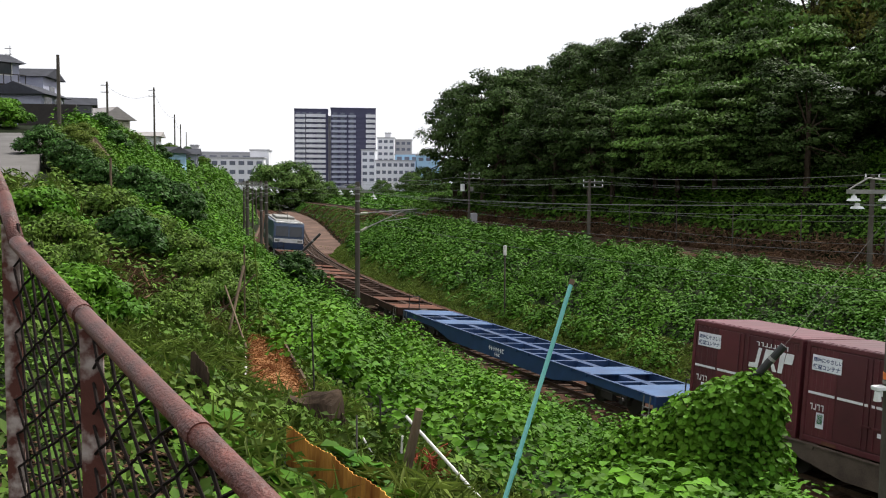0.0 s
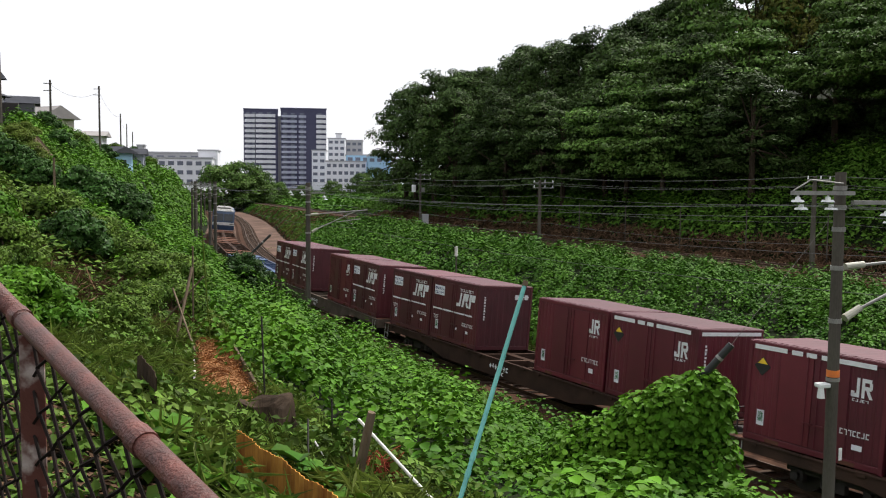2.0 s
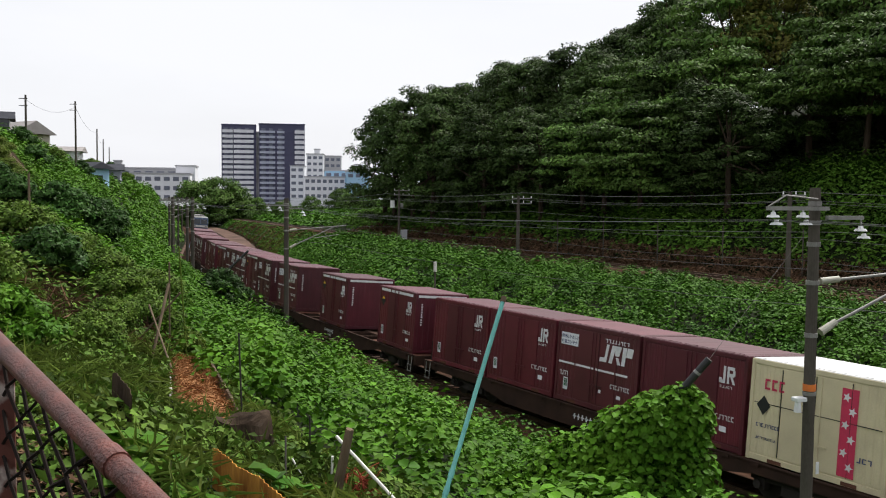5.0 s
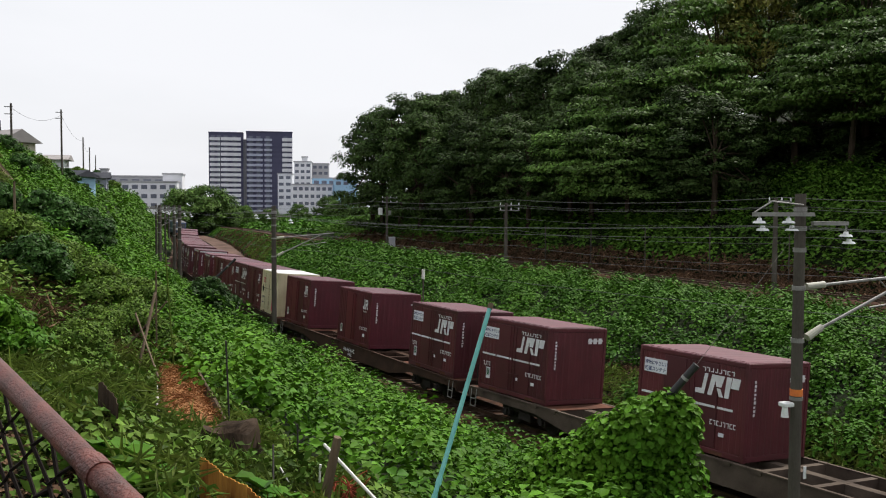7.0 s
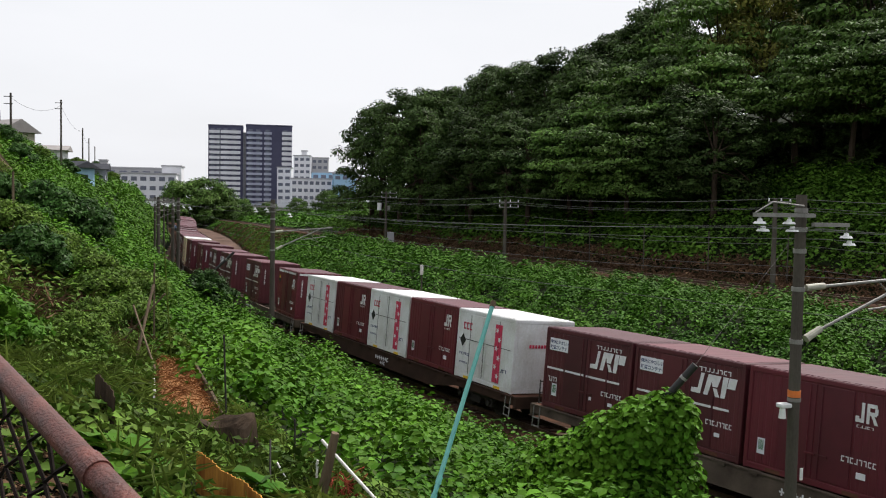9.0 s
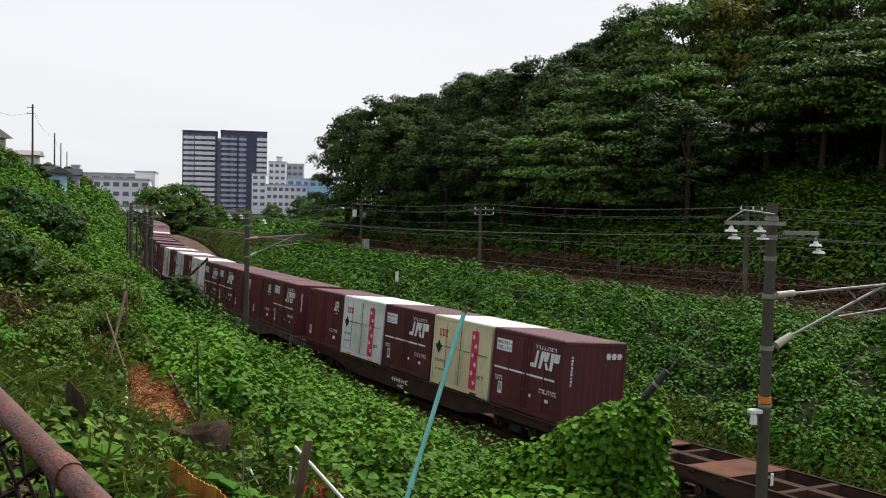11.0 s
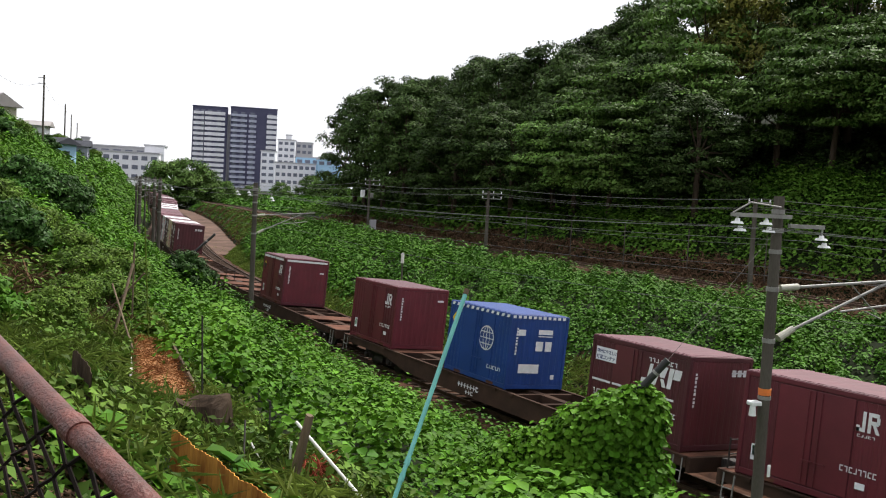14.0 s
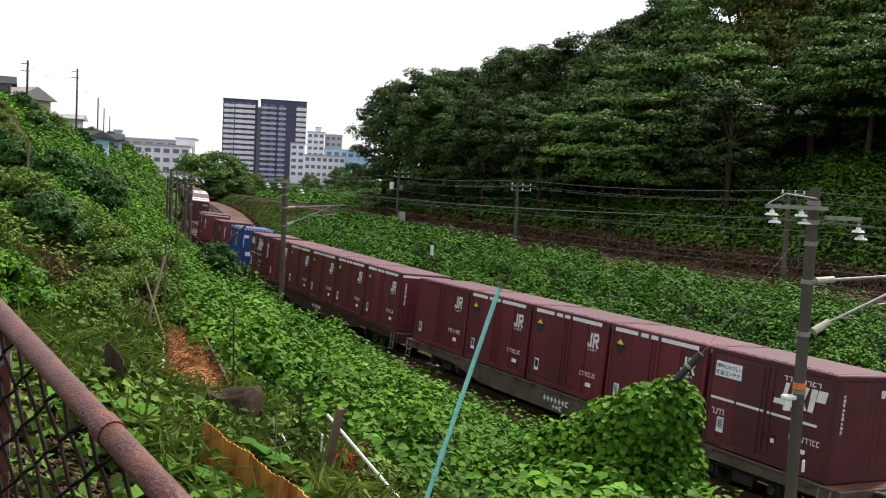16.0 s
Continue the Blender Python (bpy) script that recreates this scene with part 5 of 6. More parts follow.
for v, z, r in ((-6.5, 7.12, 0.005), (-5.9, 7.12, 0.005), (-4.6, 6.9, 0.005), (0.0, 5.0, 0.006), (0.0, 5.9, 0.006)):
    pts = []
    for u in (-45, 6.8, 40.9, 75, 112, 165):
        x, y = place(u, v + (2.6 if u > 20 and v < -1 else 0))
        pts.append((float(x), float(y), z))
    wire("overhead_wire", pts, 0.3, r, M_WIRE, "thin wire over the lower line")
for u in (33, 40, 47, 54, 61):
    p = world_point(u, float(upper_v(u)) + 3.6)
    st = tagged(part("fence_post", tube(bmesh.new(), (0, 0, -0.2), (0, 0, 3.2), 0.035, sides=8), M_CONC), "thin pale post behind the upper line", "post", "thin posts")
    st.location = p


# ---- fence by the camera ----
RA, RB, RC = Vector((-0.30, 1.357, 7.0)), Vector((-0.808, 2.046, 7.146)), Vector((-1.186, 2.536, 7.277))
RD, RE = Vector((-1.299, 2.704, 7.40)), Vector((-1.50, 3.02, 7.52))
start = RA - (RB - RA).normalized() * 0.9
fence = empty("chain_link_fence", Matrix.Translation((start.x, start.y, 5.8)))
O = Vector((start.x, start.y, 5.8))
rail_bm = bmesh.new()
for a, b in ((start, RB), (RB, RC), (RC, RD), (RD, RE)):
    tube(rail_bm, a - O, b - O, 0.0215, sides=18)
for a in (RB, RC, RD):
    bmesh.ops.create_uvsphere(rail_bm, u_segments=14, v_segments=8, radius=0.0216, matrix=Matrix.Translation(a - O))
for f in rail_bm.faces:
    f.smooth = len(f.verts) < 6
part("top_rail", rail_bm, M_RUST, fence, "rusty red-brown pipe rail")
for f in (0.62, 1.02):
    p = start.lerp(RB, f) - O
    d = (RB - start).normalized() * 0.022
    part("rail_clamp", tube(bmesh.new(), p - d, p + d, 0.0245, sides=16), M_RUST, fence)
for p in (RA.lerp(RB, 0.94), RC.lerp(RD, 0.5), start):
    bm = bmesh.new()
    box(bm, p.x - O.x - 0.026, p.x - O.x + 0.026, p.y - O.y - 0.003, p.y - O.y + 0.003, -0.3, p.z - O.z - 0.015)
    box(bm, p.x - O.x - 0.026, p.x - O.x - 0.020, p.y - O.y, p.y - O.y + 0.05, -0.3, p.z - O.z - 0.015)
    part("post", bm, M_POST, fence, "rusty angle-iron post with flaking pale paint")


def mesh_panel(a, b, drop, cell=0.068, r=0.0040):
    """Woven wire: zigzag strands that hook into one another."""
    bm = bmesh.new()
    run_ = b - a
    n = int(run_.length / cell)
    side = Vector((0, 0, 1)).cross(run_).normalized()
    rows_ = int(drop / cell / 1.44)
    for i in range(n + 1):
        base = a + run_ * (i / n)
        prev = None
        for j in range(rows_ * 2 + 1):
            off = (0.5 if (i + j) % 2 else -0.5) * cell * 1.04
            q = base + run_.normalized() * off - Vector((0, 0, 0.02 + j * cell * 0.72)) + side * (0.003 if j % 2 else -0.003)
            q = q + Vector((random.uniform(-1, 1), random.uniform(-1, 1), random.uniform(-1, 1))) * 0.003
            if prev is not None:
                tube(bm, prev - O, q - O, r, sides=4)
            prev = q
    return bm


part("wire_mesh", mesh_panel(start, RB, 1.15), M_MESH, fence, "rusty woven chain-link mesh")
part("wire_mesh", mesh_panel(RB, RD, 1.1), M_MESH, fence, "rusty woven chain-link mesh")
tagged(fence, "rusty chain-link fence with a red-brown pipe rail", "fence")


# ---- garden things on the slope ----
def rod(name, a, b, r, mat, label, category, r1=None, sides=10):
    root = part(name, tube(bmesh.new(), Vector((0, 0, 0)), Vector(b) - Vector(a), r, r1, sides), mat)
    root.location = a
    return tagged(root, label, category)


cy = empty("garden_pole", Matrix.Translation((0.0, 3.22, ground_at(0, 3.22) - 0.1)))
co = Vector((0.0, 3.22, ground_at(0, 3.22) - 0.1))
ca, cb = Vector((0.232, 3.492, 6.201)), Vector((0.547, 3.861, 7.019))
part("shaft", tube(bmesh.new(), Vector((0, 0, 0)), cb - co, 0.0095, sides=12), M_CYAN, cy, "turquoise plastic-coated shaft")
part("knob", tube(bmesh.new(), cb - co, cb - co + (cb - ca).normalized() * 0.025, 0.012, sides=10), M_WOOD, cy, "brown end cap")
for f in (0.52, 0.56):
    p = co.lerp(cb, f) - co
    part("tape_ring", tube(bmesh.new(), p, p + (cb - ca).normalized() * 0.03, 0.012, sides=12), M_CYAN, cy)
tagged(cy, "turquoise garden pole leaning over the slope", "garden pole")

# weathered stake with a white pipe
stk = empty("wooden_stake", Matrix.Translation((-0.36, 7.10, 4.75)))
sb = bmesh.new()
tube(sb, (0, 0, 0), (0.19, -0.1, 0.93), 0.046, 0.034, 9)
for v in sb.verts:
    v.co += Vector((random.uniform(-1, 1), random.uniform(-1, 1), random.uniform(-1, 1))) * 0.006
part("stake", sb, M_WOOD, stk)
tagged(stk, "weathered grey wooden stake leaning on the slope", "stake")
rod("white_pipe", (0.36, 6.67, 5.02), (-0.285, 7.27, 5.555), 0.013, M_PVC, "white plastic pipe leaning against a stake", "pipe")
for a, b, r, m, lab, cat in (
    ((-0.66, 7.0, 5.0), (-0.70, 7.42, 5.52), 0.008, M_DARK, "thin dark garden rod on the slope", "rod"),
    ((-1.40, 9.9, 5.1), (-1.43, 9.9, 6.0), 0.010, M_DARK, "thin dark garden rod on the slope", "rod"),
    ((-0.55, 8.2, 5.0), (-0.56, 8.2, 5.5), 0.008, M_DARK, "thin dark garden rod on the slope", "rod"),
    ((-0.34, 7.6, 5.05), (-0.33, 7.6, 5.30), 0.010, M_PVC, "short white plastic stick in grass", "stick"),
    ((-0.70, 7.9, 5.22), (-0.52, 7.6, 5.02), 0.009, M_PVC, "short white plastic stick in grass", "stick"),
    ((-2.05, 8.6, 5.02), (-1.62, 8.4, 5.05), 0.018, M_PVC, "white plastic pipe lying in the grass", "pipe"),
    ((-2.26, 10.5, 4.98), (-3.20, 14.5, 4.98), 0.022, M_PVC, "white plastic pipe along the garden bed", "pipe"),
    ((-2.20, 9.9, 5.10), (-1.75, 8.9, 5.12), 0.014, M_PVC, "pale bent garden pipe in grass", "pipe"),
    ((-3.25, 13.6, 4.95), (-3.15, 14.4, 6.1), 0.022, M_WOOD, "grey dead branch standing among weeds", "branch"),
    ((-3.4, 14.2, 5.8), (-2.75, 12.7, 5.1), 0.014, M_WOOD, "grey dead branch standing among weeds", "branch"),
    ((-3.9, 15.2, 5.0), (-3.1, 15.0, 5.9), 0.014, M_WOOD, "grey dead branch standing among weeds", "branch"),
    ((-3.6, 16.5, 4.7), (-3.55, 16.3, 6.3), 0.016, M_WOOD, "grey dead branch standing among weeds", "branch"),
    ((-3.2, 16.0, 4.6), (-3.3, 15.9, 6.6), 0.012, M_GRASS, "thin pale green stem above weeds", "stem"),
    ((-10.2, 28.1, 6.2), (-10.2, 28.1, 8.1), 0.035, M_WOOD, "thin wooden post among shrubs", "post"),
    ((3.52, 51.0, 0.0), (3.50, 51.0, 3.35), 0.045, M_CONC, "slender grey post on the bank", "post"),
):
    rod("garden_rod" if cat == "rod" else cat.replace(" ", "_"), a, b, r, m, lab, cat)
rod("marker_cap", (3.50, 51.0, 3.35), (3.50, 51.0, 3.9), 0.09, M_PVC, "white marker on a slender post", "marker", sides=8)

# straw-covered bed with a plank edge
bed = empty("garden_bed", Matrix.Translation((-2.4, 12.5, ground_at(-2.4, 12.5))))
bo = Vector((-2.4, 12.5, ground_at(-2.4, 12.5)))
corner = [(-2.22, 10.3), (-1.56, 10.6), (-2.92, 16.2), (-3.35, 15.3)]
vs, fs = [], []
NB, MB = 30, 10
for i in range(NB + 1):
    for j in range(MB + 1):
        f, g = i / NB, j / MB
        x = (corner[0][0] * (1 - g) + corner[1][0] * g) * (1 - f) + (corner[3][0] * (1 - g) + corner[2][0] * g) * f
        y = (corner[0][1] * (1 - g) + corner[1][1] * g) * (1 - f) + (corner[3][1] * (1 - g) + corner[2][1] * g) * f
        z = ground_at(x, y) + 0.14 + 0.03 * float(lumps(np.array(x), np.array(y), 0.3, 9)) - (0.35 if i in (0, NB) or j in (0, MB) else 0)
        vs.append((x - bo.x, y - bo.y, z - bo.z))
for i in range(NB):
    for j in range(MB):
        a = i * (MB + 1) + j
        fs.append((a, a + 1, a + MB + 2, a + MB + 1))
sl = sheet("straw_bed", vs, fs, M_PLOT, True)
sl.parent = bed
r5 = np.random.default_rng(5)
sel = r5.integers(0, len(vs), 2600)
sc = np.array(vs)[sel] + np.stack([r5.uniform(-.06, .06, 2600), r5.uniform(-.15, .15, 2600), r5.uniform(0.0, .03, 2600)], -1)
inner = np.array([(0 < i // (MB + 1) < NB) and (0 < i % (MB + 1) < MB) for i in sel])
straw = new("straw", leaf_mesh("straw", sc[inner], np.array([0, 0, 1]) + r5.normal(size=(int(inner.sum()), 3)) * 0.4, np.full(int(inner.sum()), 0.05), M_PLOT, 4, 5, long=2.2, wide=0.25))
straw.parent = bed
tagged(straw, "loose dry straw", kind="stuff")
pk = bmesh.new()
pa, pb = Vector((-1.50, 10.55, ground_at(-1.5, 10.55) + 0.06)), Vector((-2.86, 16.25, ground_at(-2.86, 16.25) + 0.08))
pm = Matrix.Translation((pa + pb) / 2 - bo) @ (pb - pa).to_track_quat("X", "Z").to_matrix().to_4x4() @ Matrix.Diagonal(((pb - pa).length, 0.035, 0.24, 1))
bmesh.ops.create_cube(pk, size=1, matrix=pm)
part("plank_edge", pk, M_WOOD, bed, "brown plank along the bed")
tagged(bed, "narrow garden bed covered with dry brown straw", "garden bed")

# old stump
stump = empty("tree_stump", Matrix.Translation((-1.28, 9.0, ground_at(-1.28, 9.0) - 0.12)))
st = bmesh.new()
rings = []
NS = 28
for z, rr in ((0, 0.40), (0.10, 0.33), (0.24, 0.29), (0.38, 0.275), (0.45, 0.26), (0.43, 0.19), (0.36, 0.10)):
    rings.append([st.verts.new((rr * math.cos(a * math.tau / NS) * (1 + 0.09 * math.sin(a * 0.45) + 0.05 * math.sin(a * 1.12)), rr * math.sin(a * math.tau / NS) * (1 + 0.08 * math.cos(a * 0.67)), z + (0.04 * math.sin(a * 0.45) + 0.02 * math.sin(a * 0.9)) * (z > 0.3))) for a in range(NS)])
for p, q in zip(rings, rings[1:]):
    for i in range(NS):
        j = (i + 1) % NS
        st.faces.new((p[i], p[j], q[j], q[i]))
st.faces.new(rings[-1])
part("bark", st, M_STUMP, stump)
tagged(stump, "old grey-brown tree stump on the slope", "stump")

# thatched heap and a cut trunk on the upper slope
heap = bmesh.new()
bmesh.ops.create_cone(heap, cap_ends=True, segments=16, radius1=0.85, radius2=0.06, depth=1.0, matrix=Matrix.Translation((0, 0, 0.35)))
for v in heap.verts:
    v.co += Vector((random.uniform(-1, 1), random.uniform(-1, 1), random.uniform(-1, 1))) * 0.06
heap = part("thatched_mound", heap, M_WOOD)
heap.location = (-17.4, 45.6, ground_at(-17.4, 45.6))
tagged(heap, "grey weathered thatched mound among yellow-green bushes", "mound")
cut = bmesh.new()
tube(cut, (0, 0, -0.2), (0.05, 0, 0.62), 0.30, 0.26, 12)
for v in cut.verts:
    v.co += Vector((random.uniform(-1, 1), random.uniform(-1, 1), random.uniform(-1, 1))) * 0.035
cut = part("cut_trunk", cut, M_PLOT)
cut.location = (-7.5, 25.5, ground_at(-7.5, 25.5) + 0.1)
tagged(cut, "pale tan cut tree trunk among shrubs", "tree trunk")

# rusty edging sheet, corrugated
def edging(name, a, b, height, waves, mat, label, lean=0.05):
    a, b = Vector(a), Vector(b)
    d = b - a
    side = Vector((0, 0, 1)).cross(d).normalized()
    bm = bmesh.new()
    cols = []
    n = waves * 4
    for i in range(n + 1):
        p = d * (i / n) + side * (0.006 * math.sin(i * math.pi / 2))
        top = height * (1 + 0.05 * math.sin(i * 0.16) + 0.02 * math.sin(i * 0.41))
        row = []
        for s, z in ((0.0, -0.25), (0.0, top), (0.006, top), (0.006, -0.25)):
            row.append(bm.verts.new(p + side * (s + lean * max(z, 0)) + Vector((0, 0, z))))
        cols.append(row)
    for p, q in zip(cols, cols[1:]):
        for j in range(4):
            bm.faces.new((p[j], p[(j + 1) % 4], q[(j + 1) % 4], q[j]))
    ob = part(name, bm, mat)
    ob.location = a
    return tagged(ob, label, "edging")


edging("rusty_edging", (-1.17, 6.72, 5.40), (-0.16, 5.05, 5.35), 0.22, 30, M_BOARD, "orange rusty corrugated sheet edging the slope")
# Broken boards, stood in for by one thin dark sheet.
edging("rusty_sheet", (-2.30, 8.15, 5.28), (-1.98, 7.55, 5.24), 0.62, 6, M_STUMP, "dark broken boards standing in the grass")

# tangle of red cord
tg = bmesh.new()
r6 = random.Random(6)
for i in range(44):
    c = Vector((r6.uniform(-.12, .12), r6.uniform(-.1, .1), r6.uniform(0.05, .2)))
    ax, ay = Vector((r6.uniform(-1, 1), r6.uniform(-1, 1), r6.uniform(-1, 1))).normalized(), Vector((r6.uniform(-1, 1), r6.uniform(-1, 1), r6.uniform(-.4, 1))).normalized()
    rr = r6.uniform(0.07, 0.17)
    prev = None
    for k in range(11):
        a = k * math.tau / 10
        p = c + (ax * math.cos(a) + ay * math.sin(a)) * rr
        if prev is not None:
            tube(tg, prev, p, 0.004, sides=4)
        prev = p
tang = part("cord_tangle", tg, M_CORD)
tang.location = (-0.14, 7.5, ground_at(-0.14, 7.5) + 0.05)
tagged(tang, "tangle of faded red cord lying in the weeds", "cord")


# ---- road and houses on the upper left ----
vs, fs = [], []
for i in range(25):
    f = i / 24
    y = 24.0 + f * 20.0
    cx = float(road_x(y))
    for k, dx in enumerate((-1.7, 1.7)):
        vs.append((cx + dx, y, ground_at(cx + 0.6, y) + 0.16))
for i in range(24):
    fs.append((i * 2, i * 2 + 1, i * 2 + 3, i * 2 + 2))
road = sheet("road", vs, fs, M_ASPHALT, True)
sol = road.modifiers.new("thickness", "SOLIDIFY")
sol.thickness = 0.5
tagged(road, "pale concrete lane climbing to the houses", "road", kind="structure")


def house(x, y, z, turn, w, d, h, roof_h, wall, roof_mat, label, floors=2, balcony=False):
    root = empty("house", Matrix.Translation((x, y, z)) @ Matrix.Rotation(turn, 4, "Z"))
    part("wall", B(-w / 2, w / 2, -d / 2, d / 2, -4.0, h), wall, root)
    bm = bmesh.new()
    e = 0.5
    a = [bm.verts.new(p) for p in ((-w / 2 - e, -d / 2 - e, h - 0.1), (w / 2 + e, -d / 2 - e, h - 0.1), (w / 2 + e, d / 2 + e, h - 0.1), (-w / 2 - e, d / 2 + e, h - 0.1))]
    b = [bm.verts.new(p) for p in ((-w / 2 - e, 0, h + roof_h), (w / 2 + e, 0, h + roof_h))]
    for f in ((a[0], a[1], b[1], b[0]), (a[2], a[3], b[0], b[1]), (a[1], a[2], b[1]), (a[3], a[0], b[0]), (a[3], a[2], a[1], a[0])):
        bm.faces.new(f)
    part("roof", bm, roof_mat, root)
    n = max(2, int(w / 2.4))
    for fl in range(floors):
        for i in range(n):
            cx = -w / 2 + (i + 0.5) * w / n
            z0 = 0.9 + fl * 2.7
            if z0 + 1.2 > h:
                continue
            part("window", B(cx - 0.6, cx + 0.6, -d / 2 - 0.05, -d / 2 + 0.05, z0, z0 + 1.15), M_GLASS, root)
            part("window_frame", B(cx - 0.68, cx + 0.68, -d / 2 - 0.03, -d / 2 + 0.03, z0 - 0.08, z0 + 1.23), M_PVC, root)
    for sx in (-1, 1):
        part("window", B(sx * (w / 2 - 0.05), sx * (w / 2 + 0.05), -0.7, 0.7, h - 1.9, h - 0.9), M_GLASS, root)
    if balcony:
        part("balcony_floor", B(-w / 2, w / 2, -d / 2 - 1.2, -d / 2, 2.5, 2.65), M_DARK, root)
        part("balcony_rail", B(-w / 2, w / 2, -d / 2 - 1.22, -d / 2 - 1.16, 3.5, 3.58), M_DARK, root)
        for i in range(13):
            cx = -w / 2 + i * w / 12
            part("baluster", B(cx - 0.03, cx + 0.03, -d / 2 - 1.22, -d / 2 - 1.17, 2.6, 3.5), M_DARK, root)
        for i in range(4):
            cx = -w / 2 + 0.1 + i * (w - 0.2) / 3
            part("balcony_post", B(cx - 0.06, cx + 0.06, -d / 2 - 1.2, -d / 2 - 1.08, -2, 2.5), M_PVC, root)
    return tagged(root, label, "house", "houses above the cutting")


house(-44.4, 84.8, 13.4, radians(50), 8.0, 6.0, 4.8, 1.0, M_HOUSE, M_TILE, "two-storey grey house with balcony rails", 2, True)
house(-43.8, 97.0, 14.0, radians(4), 5.0, 5.0, 4.0, 1.0, M_HOUSE, M_TILE, "grey house with a dark tiled roof")
house(-34.3, 76.0, 12.0, radians(90), 4.2, 4.2, 2.3, 0.9, M_HOUSE, M_TILE, "low pale violet shed with a dark roof", 1)
house(-34.9, 88.0, 12.4, radians(20), 2.4, 3.0, 2.1, 0.7, M_HOUSEC, M_TILE, "small house with a dark roof", 1)
house(-35.5, 95.0, 11.3, radians(-35), 5.0, 3.6, 2.3, 1.2, M_HOUSEC, M_ROOFG, "cream house with a grey sheet roof", 1)
house(-34.6, 105.0, 10.4, radians(10), 4.0, 4.0, 2.0, 0.5, M_TOWERW, M_ROOFG, "small white house on the crest", 1)
house(-34.4, 113.0, 9.4, radians(-20), 3.6, 4, 1.4, 0.7, M_FARBLUE, M_TILE, "small pale blue house on the crest", 1)
house(-38.5, 134.0, 9.4, radians(12), 5.0, 5, 1.8, 0.8, M_HOUSE, M_TILE, "small grey house with a dark roof on the crest", 1)
part_wall = tagged(part("garden_wall", B(-2.0, 2.0, -0.1, 0.1, -0.8, 1.2, bevel=0.02), M_DARK), "dark board wall in front of the houses", "wall")
part_wall.matrix_basis = Matrix.Translation((-28.4, 66.0, 11.6)) @ Matrix.Rotation(radians(8), 4, "Z")
for x, y, z0, z1, arms in ((-20.43, 48.9, 9.5, 14.0, False), (-29.15, 79.8, 10.0, 15.87, True), (-30.0, 95.4, 9.0, 16.96, True), (-36.5, 124.8, 9.0, 16.27, False), (-44.0, 153.8, 8.0, 16.7, False), (-49.0, 175.0, 8.0, 16.5, False), (-46.0, 98.0, 18.5, 21.5, True)):
    root = empty("street_pole", Matrix.Translation((x, y, z0)))
    part("pole", tube(bmesh.new(), (0, 0, 0), (0, 0, z1 - z0), 0.11 if z1 < 20 else 0.04, 0.08 if z1 < 20 else 0.03, 10), M_CONC, root)
    if arms:
        for dz in (0.3, 0.9):
            part("cross_arm", B(-0.55, 0.15, -0.03, 0.03, z1 - z0 - dz - 0.03, z1 - z0 - dz + 0.03), M_DARK, root)
    tagged(root, "thin brown utility pole near the houses", "pole", "street poles")
wire("street_wire", [(-29.15, 79.8, 15.5), (-30.0, 95.4, 16.4), (-36.5, 124.8, 15.9), (-44, 153.8, 16.3)], 0.8, 0.012, M_DARK, "thin wire between street poles")


# ---- far buildings ----
tower = empty("apartment_tower", Matrix.Translation((-66.5, 565, 0)) @ Matrix.Rotation(radians(6.5), 4, "Z"))
TH, FL = 51.0, 3.05
part("wall", B(-24.5, -4.4, -8, 10, 0, TH - 0.8), M_TOWER, tower, "dark grey-violet wall")
part("wall", B(-2.6, 24.5, -9, 10, 0, TH), M_TOWER, tower, "dark grey-violet wall")
part("wall", B(-4.4, -2.6, -3, 9, 0, TH - 4), M_TOWERW, tower)
part("roof", B(-24.7, -4.3, -8.3, 10.2, TH - 0.8, TH - 0.2), M_TOWER, tower)
part("roof", B(-2.8, 24.7, -9.3, 10.2, TH, TH + 0.6), M_TOWER, tower)
bal = {}


def many(name, mat, x0, x1, y0, y1, z0, z1, x, z, parent):
    """One of many alike pieces at (x, z) on the front."""
    key = (name, x0, x1, y0, y1, z0, z1, parent.name)
    if key not in bal:
        bal[key] = part(name, B(x0, x1, y0, y1, z0, z1), mat, parent)
        bal[key].matrix_basis = Matrix.Translation((x, 0, z))
    else:
        again(bal[key], Matrix.Translation((x, 0, z)))


for f in range(1, 16):
    z = f * FL
    many("balcony", M_TOWERW, -5.8, 5.8, -9.3, -8.0, 0, 1.8, -11.6, z, tower)
    many("balcony", M_TOWERW, -3.0, 3.0, -8.9, -8.0, 0, 1.7, -20.9, z, tower)
    many("balcony", M_RAILG, -4.6, 4.6, -10.1, -9.0, 0, 1.4, 2.3, z, tower)
    many("balcony", M_RAILG, -2.2, 2.2, -9.8, -9.0, 0, 1.4, 10.2, z, tower)
    many("balcony", M_TOWERW, -2.9, 2.9, -10.2, -9.0, 0, 1.9, 21.4, z, tower)
    for x in (-22, -18.5, -14.5, -9.5):
        many("window", M_FARWIN, -1.2, 1.2, -8.12, -7.9, 1.8, 2.9, x, z, tower)
    for x in (0, 4.5, 10, 20.5):
        many("window", M_FARWIN, -1.3, 1.3, -9.12, -8.9, 1.4, 2.8, x, z, tower)
tagged(tower, "tall grey-violet apartment tower with white balcony bands", "building")


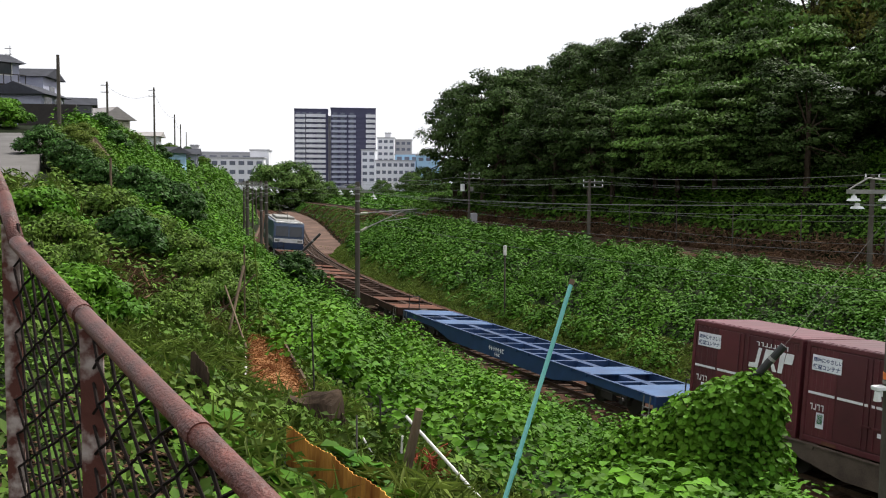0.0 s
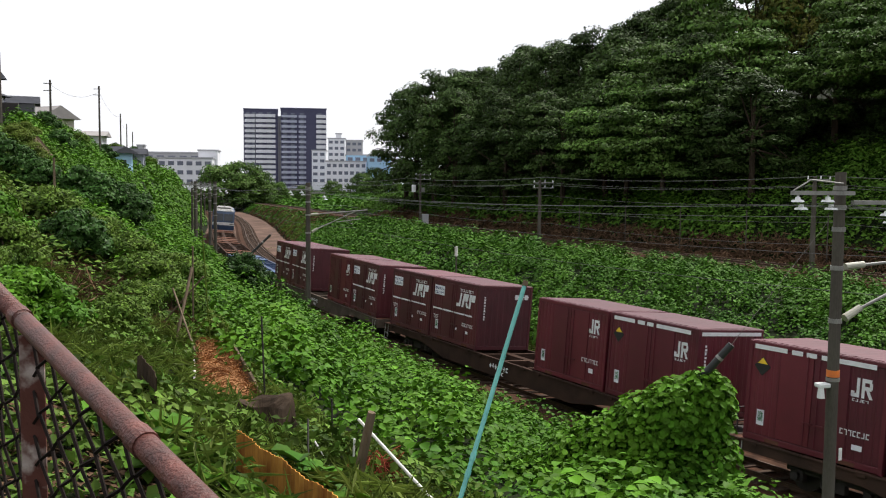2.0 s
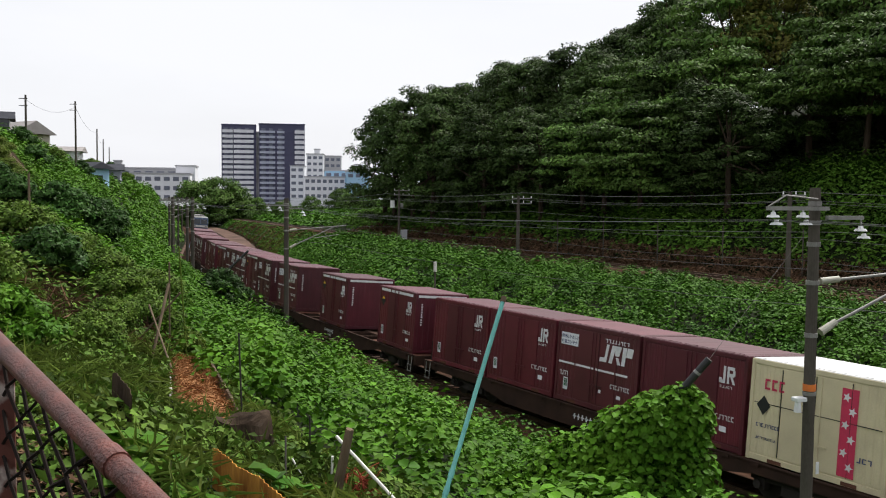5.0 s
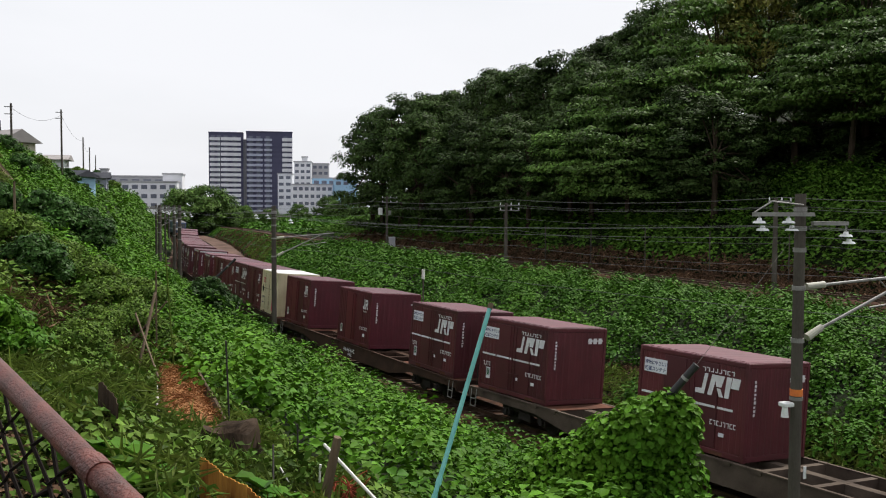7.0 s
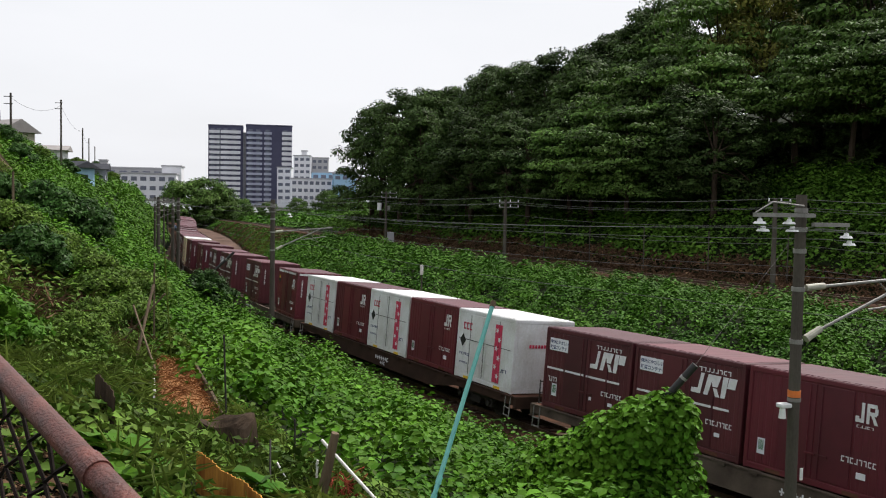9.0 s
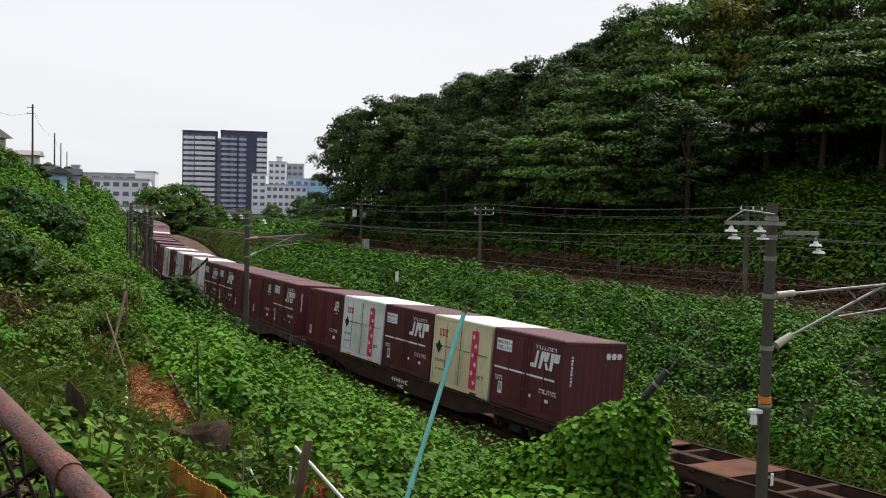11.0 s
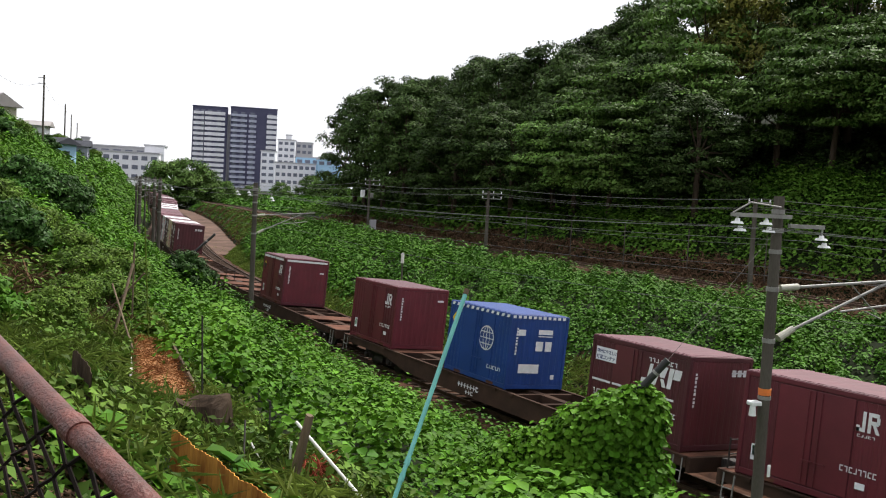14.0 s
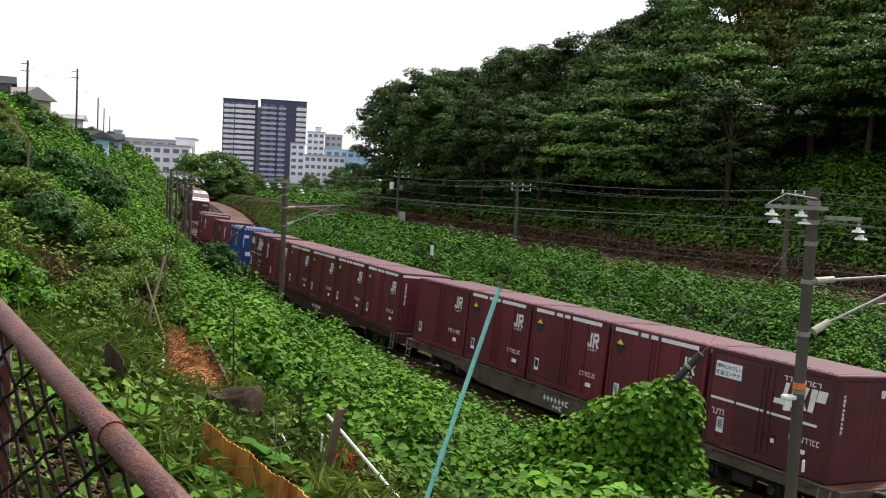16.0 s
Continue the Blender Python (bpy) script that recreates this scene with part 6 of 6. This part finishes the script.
def block(x, y, turn, w, d, h, mat, label, floors, cols, roof=None, name="office_building"):
    root = empty(name, Matrix.Translation((x, y, 0)) @ Matrix.Rotation(turn, 4, "Z"))
    part("wall", B(-w / 2, w / 2, -d / 2, d / 2, 0, h), mat, root)
    part("roof", B(-w / 2 - 0.3, w / 2 + 0.3, -d / 2 - 0.3, d / 2 + 0.3, h, h + 0.5), roof or M_FARGREY, root)
    fh, cw = 3.3, w / cols
    for f in range(floors):
        for c in range(cols):
            many("window", M_FARWIN, -cw * .32, cw * .32, -d / 2 - 0.08, -d / 2 + 0.1, 0, 1.5, -w / 2 + (c + 0.5) * cw, h - (f + 1) * fh + 0.8, root)
    return tagged(root, label, "building", "far buildings")


block(-80, 345, radians(5), 26, 14, 15.5, M_TOWERW, "long white building with dark window bands", 3, 8)
block(-90, 372, radians(5), 26, 14, 18.2, M_FARGREY, "low grey building behind the white one", 1, 6)
block(-70, 352, radians(5), 7, 10, 18.6, M_TOWERW, "white stair block beside the long building", 0, 1)
block(-107, 395, radians(5), 3, 3, 22, M_FARGREY, "slim grey chimney block", 0, 1)
block(-22, 420, radians(4), 18, 14, 16.5, M_TOWERW, "white building with blue-tinted windows", 3, 7)
block(-7, 415, radians(4), 10, 14, 19.0, M_FARBLUE, "pale blue factory building", 1, 3)
block(-14, 440, radians(4), 18, 14, 20.0, M_FARBLUE, "pale blue factory building", 1, 5)
block(-31, 500, 0, 9, 10, 30.5, M_TOWERW, "white stepped apartment house", 5, 3)
block(-22, 510, 0, 9, 10, 30.0, M_FARGREY, "grey apartment house with a flat roof", 5, 3)
block(-31, 515, 0, 3, 4, 34.0, M_TOWERW, "white rooftop stair tower", 0, 1)
block(-38, 470, 0, 7, 10, 23.0, M_TOWERW, "white apartment house beside the tower", 5, 2)
sgn = empty("white_house", Matrix.Translation((31, 165, 24.0)))
part("wall", B(-6, 6, -4, 4, -12, 3), M_TOWERW, sgn)
part("roof", B(-6.4, 6.4, -4.4, 4.4, 3, 3.4), M_FARGREY, sgn)
part("tank", tube(bmesh.new(), (-3, 0, 3.4), (-3, 0, 4.6), 0.5, sides=10), M_STEEL, sgn)
tagged(sgn, "white building showing above the treetops", "building")

motions()
